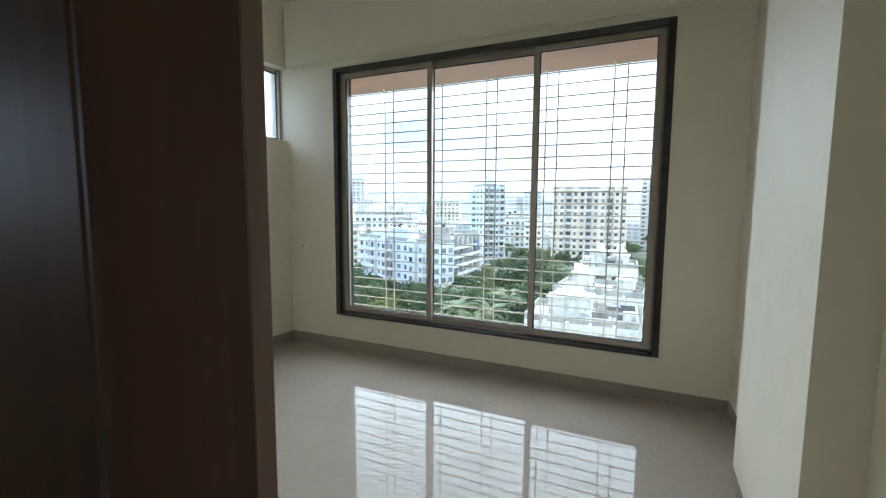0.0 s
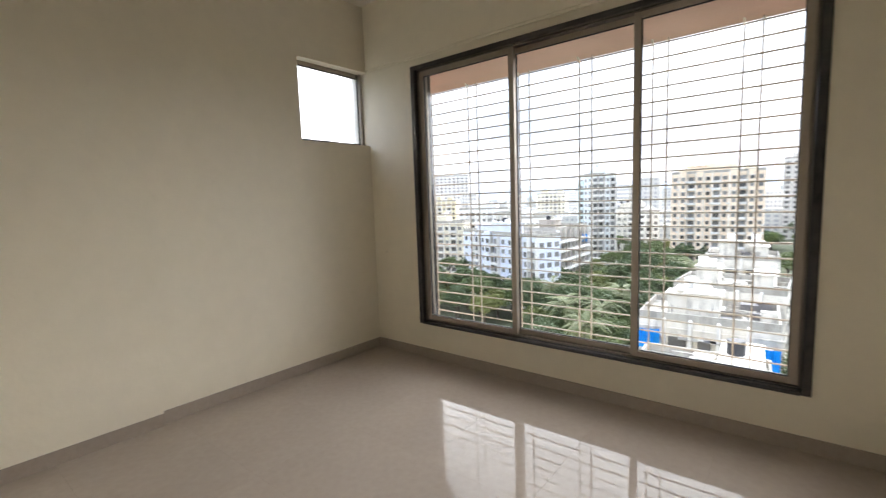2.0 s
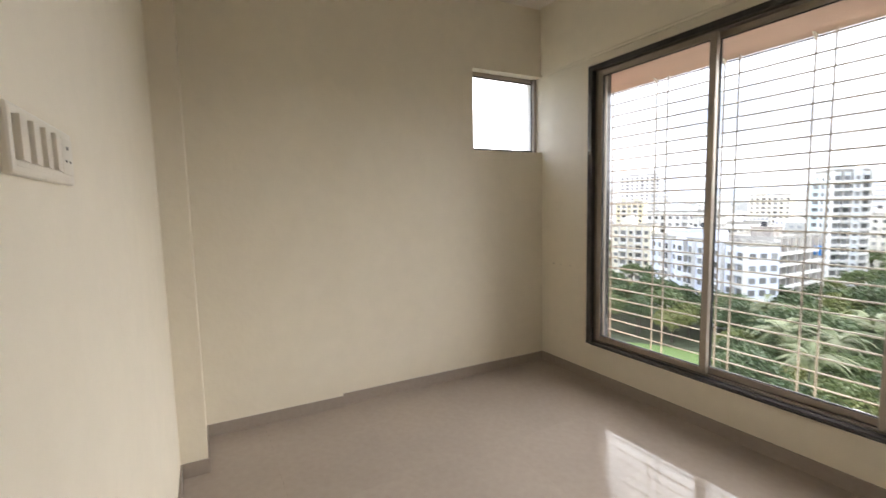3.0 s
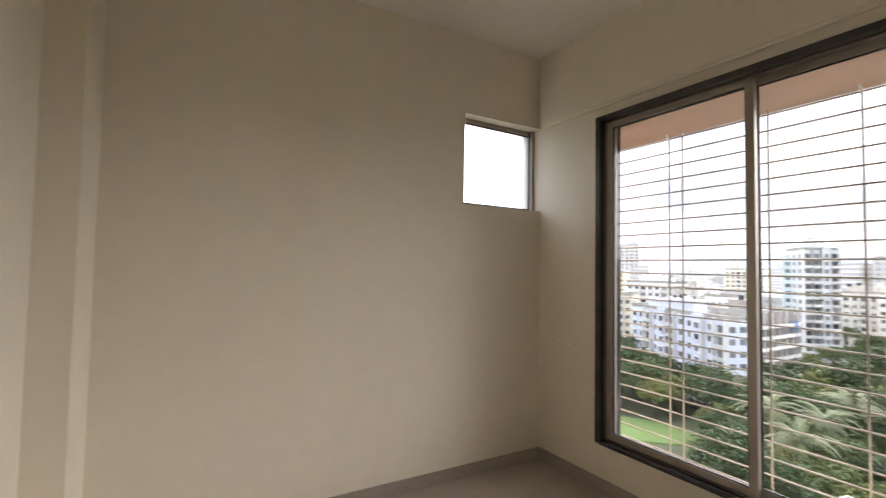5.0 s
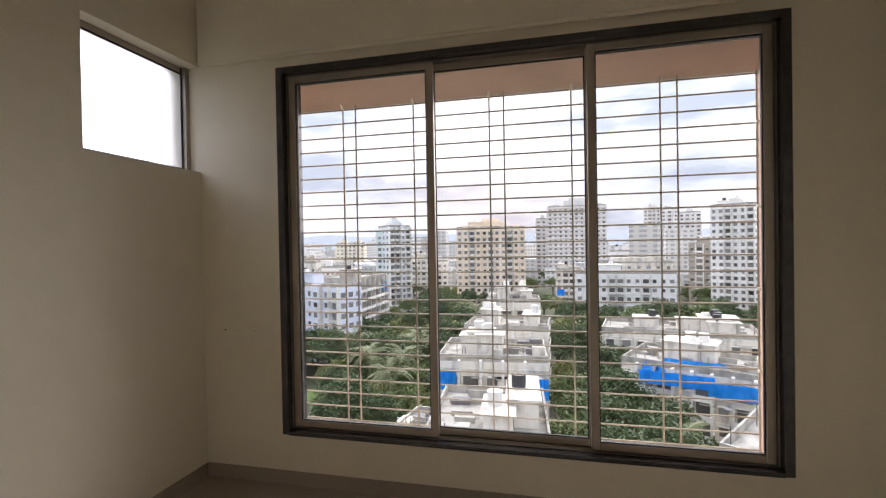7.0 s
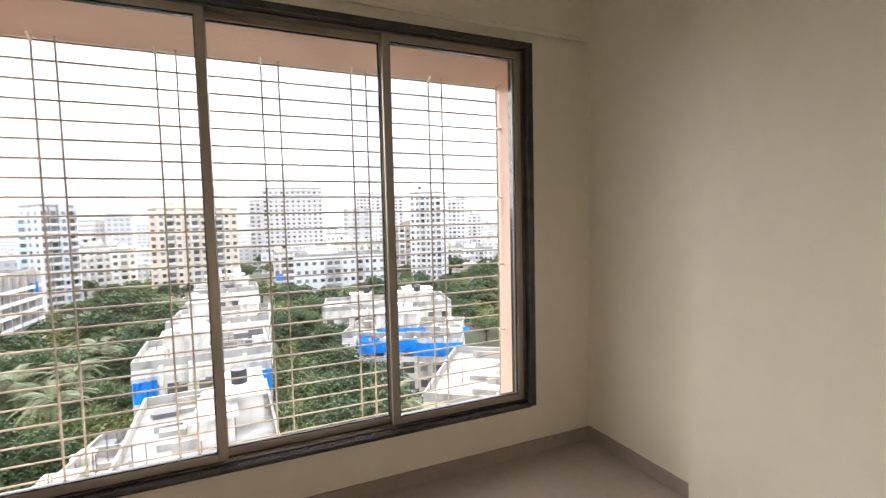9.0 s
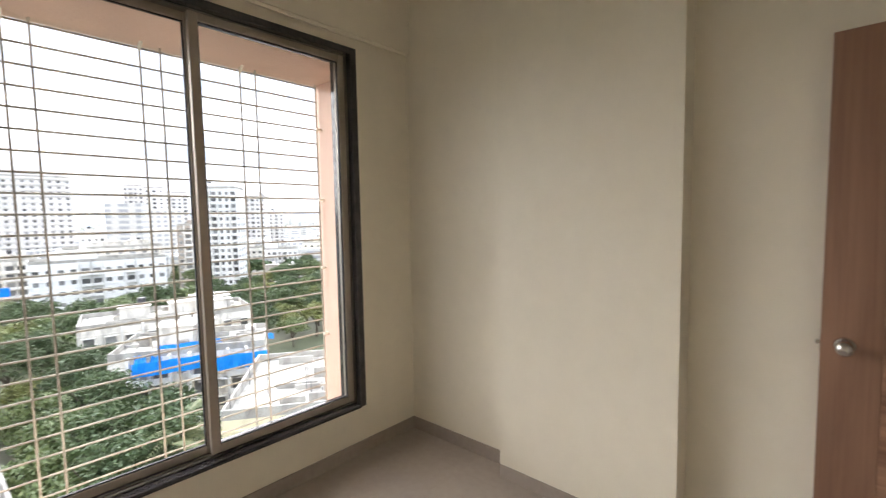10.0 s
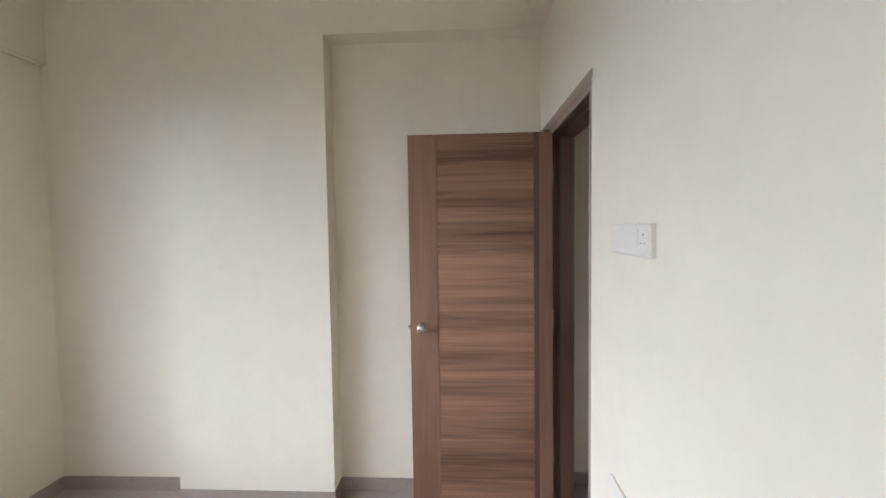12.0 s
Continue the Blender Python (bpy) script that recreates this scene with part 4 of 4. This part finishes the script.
palm = thing("palm_tree", "tall coconut palm with drooping fronds", "palm", group="palms between the blocks")
bm = bmesh.new()
for i in range(6):
    tube(bm, (0.12 * i * i * 0.12, 0, i * 1.8 - 0.2), (0.12 * (i + 1) ** 2 * 0.12, 0, (i + 1) * 1.8 - 0.2), 0.21 - 0.018 * i, 8, 0.195 - 0.018 * i)
part("trunk", bm, BARK, palm)
FROND = frond_mesh()
prnd = random.Random(3)
for i in range(18):
    f = share("frond", FROND, palm, 0.5, 0, 10.6)
    f.matrix_basis = pose(0.52, 0, 10.6, 0, prnd.uniform(-38, 28), i * 137.5)
spots = [(20.3, 72), (18.2, 84), (22.4, 82), (15.5, 96), (9.9, 158), (-14.8, 48), (-17.2, 40), (8.4, 150), (17.0, 104), (2.2, 122), (-1.8, 160), (4.0, 128), (24.5, 98)]
for i, (b_, d_) in enumerate(spots):
    x, y = spot(b_, d_)
    m = pose(x, y, GROUND, 0, 0, 60 * i)
    if i == 0:
        palm.matrix_basis = m
    else:
        copy_thing(palm, m @ Matrix.Scale(prnd.uniform(0.85, 1.12), 4))

# ---- ground, lawn, far quarters, hills ----
bm = bmesh.new()
bmesh.ops.create_circle(bm, cap_ends=True, segments=96, radius=4600)
g = part("ground", bm, GRASS_GROUND)
g.location.z = GROUND
tagged(g, "mixed earth, grass and paving between the blocks", "ground", kind="structure")
bm = bmesh.new()
bmesh.ops.create_cone(bm, cap_ends=True, segments=40, radius1=6.8, radius2=6.6, depth=0.3, matrix=Matrix.Diagonal((2.2, 1, 1, 1)))
g = part("lawn", bm, LAWN)
x, y = spot(36.2, 96.5)
g.matrix_basis = pose(x, y, GROUND + 0.12, 0, 0, 35)
tagged(g, "open green lawn in the park", "lawn", kind="structure")

FAR = bpy.data.materials.new("far_facades")
FAR.use_nodes = True
n, l = FAR.node_tree.nodes, FAR.node_tree.links
geo, ramp, brick, co, mixer = (n.new("ShaderNode" + k) for k in ("NewGeometry", "ValToRGB", "TexBrick", "TexCoord", "MixRGB"))
sep, comb, addn = n.new("ShaderNodeSeparateXYZ"), n.new("ShaderNodeCombineXYZ"), n.new("ShaderNodeMath")
l.new(co.outputs["Object"], sep.inputs[0])
l.new(sep.outputs["X"], addn.inputs[0])
l.new(sep.outputs["Y"], addn.inputs[1])
l.new(addn.outputs[0], comb.inputs["X"])
l.new(sep.outputs["Z"], comb.inputs["Y"])
l.new(comb.outputs[0], brick.inputs["Vector"])
brick.inputs["Scale"].default_value, brick.offset = 1.0, 0.0
brick.inputs["Mortar Size"].default_value, brick.inputs["Brick Width"].default_value, brick.inputs["Row Height"].default_value = 0.75, 3.4, 3.0
brick.inputs["Mortar Smooth"].default_value = 0.1
e = ramp.color_ramp.elements
e[0].color, e[1].color = (0.50, 0.49, 0.47, 1), (0.80, 0.79, 0.78, 1)
mid = ramp.color_ramp.elements.new(0.5)
mid.color = (0.70, 0.66, 0.60, 1)
l.new(geo.outputs["Random Per Island"], ramp.inputs["Fac"])
l.new(ramp.outputs["Color"], mixer.inputs["Color1"])
mixer.inputs["Color2"].default_value = (0.30, 0.31, 0.33, 1)
inv = n.new("ShaderNodeMath")
inv.operation = "SUBTRACT"
inv.inputs[0].default_value = 0.75
l.new(brick.outputs["Fac"], inv.inputs[1])
inv.use_clamp = True
l.new(inv.outputs[0], mixer.inputs["Fac"])
l.new(mixer.outputs["Color"], n["Principled BSDF"].inputs["Base Color"])
n["Principled BSDF"].inputs["Roughness"].default_value = 0.85

rng = np.random.RandomState(5)
verts, faces = [], []
for i in range(2600):
    d = 270 * (2600 / 270) ** rng.uniform(0.0, 1.0)
    if d < 330 and rng.uniform() < 0.6:
        continue
    b_ = rng.uniform(-72, 74)
    x, y = spot(b_, d)
    w, dp = rng.uniform(8, 22), rng.uniform(8, 16)
    h = rng.uniform(7, 19) if rng.uniform() < 0.93 else rng.uniform(22, 44)
    a = radians(b_ + rng.uniform(-35, 35))
    k = len(verts)
    for z in (GROUND - 1, GROUND + h):
        for sx, sy in ((-1, -1), (1, -1), (1, 1), (-1, 1)):
            lx, ly = sx * w / 2, sy * dp / 2
            verts.append((x + lx * math.cos(a) - ly * math.sin(a), y + lx * math.sin(a) + ly * math.cos(a), z))
    faces += [(k, k + 1, k + 5, k + 4), (k + 1, k + 2, k + 6, k + 5), (k + 2, k + 3, k + 7, k + 6), (k + 3, k, k + 4, k + 7), (k + 4, k + 5, k + 6, k + 7)]
me = bpy.data.meshes.new("far_city_blocks")
me.from_pydata(verts, [], faces)
me.materials.append(FAR)
tagged(new("far_city_blocks", me), "far quarter of white and beige blocks of flats", "buildings", kind="stuff")

# far woods between the quarters
me = crown_mesh(77, 1.0, 0.8, 60, 14, 0.22)
base_v = np.array([v.co[:] for v in me.vertices])
base_f = np.array([p.vertices[:] for p in me.polygons])
vs, fs, k = [], [], 0
for i in range(230):
    d = rng.uniform(240, 900)
    x, y = spot(rng.uniform(-60, 60), d)
    s = rng.uniform(5, 9)
    vs.append(base_v * np.array([s, s, s * 0.8]) + np.array([x, y, GROUND + 5.0]))
    fs.append(base_f + k)
    k += len(base_v)
me = bpy.data.meshes.new("far_trees")
me.from_pydata(np.concatenate(vs).tolist(), [], np.concatenate(fs).tolist())
me.materials.append(LEAF_B)
tagged(new("far_trees", me), "far dark green tree crowns among the blocks", "trees", kind="stuff")

# the grey-blue of distance haze is put into the hills' colour
HILL = mat("haze_tinted_wooded_hill", (0.33, 0.36, 0.40), 1.0, vary=0.06, scale=0.004)
verts, faces = [], []
N = 160
for i in range(N + 1):
    b_ = -80 + 160 * i / N
    x, y = spot(b_, 3900)
    h = 60 + 105 * noise.noise(Vector((b_ * 0.045, 3.1, 0))) + 45 * noise.noise(Vector((b_ * 0.16, 7.7, 0))) + 12 * noise.noise(Vector((b_ * 0.6, 1.7, 0)))
    x2, y2 = spot(b_, 4400)
    verts += [(x, y, GROUND - 5), (x2, y2, GROUND + max(60.0, 92 + 0.62 * h))]
    if i:
        k = 2 * i
        faces.append((k - 2, k, k + 1, k - 1))
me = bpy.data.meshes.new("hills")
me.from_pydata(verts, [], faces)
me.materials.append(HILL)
tagged(new("hills", me), "low hills along the horizon, haze put into their colour", "hills", kind="structure")


# ---- floor tiles, each with hairline joints and a slight tilt ----
floor_ob = bpy.data.objects["floor"]
T = 0.60
tile_bm = block(-T / 2 + 0.0001, T / 2 - 0.0001, -T / 2 + 0.0001, T / 2 - 0.0001, -0.011, 0.0, 0.0002)
tile = part("tile", tile_bm, TILE, floor_ob)
trnd = random.Random(21)
first_one = True
for i in range(7):
    for j in range(8):
        x, y = -0.23 + T / 2 + i * T, 0.02 - T / 2 - j * T
        m = pose(x, y, 0.0, trnd.gauss(0, 0.008), trnd.gauss(0, 0.008), trnd.choice((0, 90, 180, 270)))
        if first_one:
            tile.matrix_basis, first_one = m, False
        else:
            share("tile", tile.data, floor_ob).matrix_basis = m
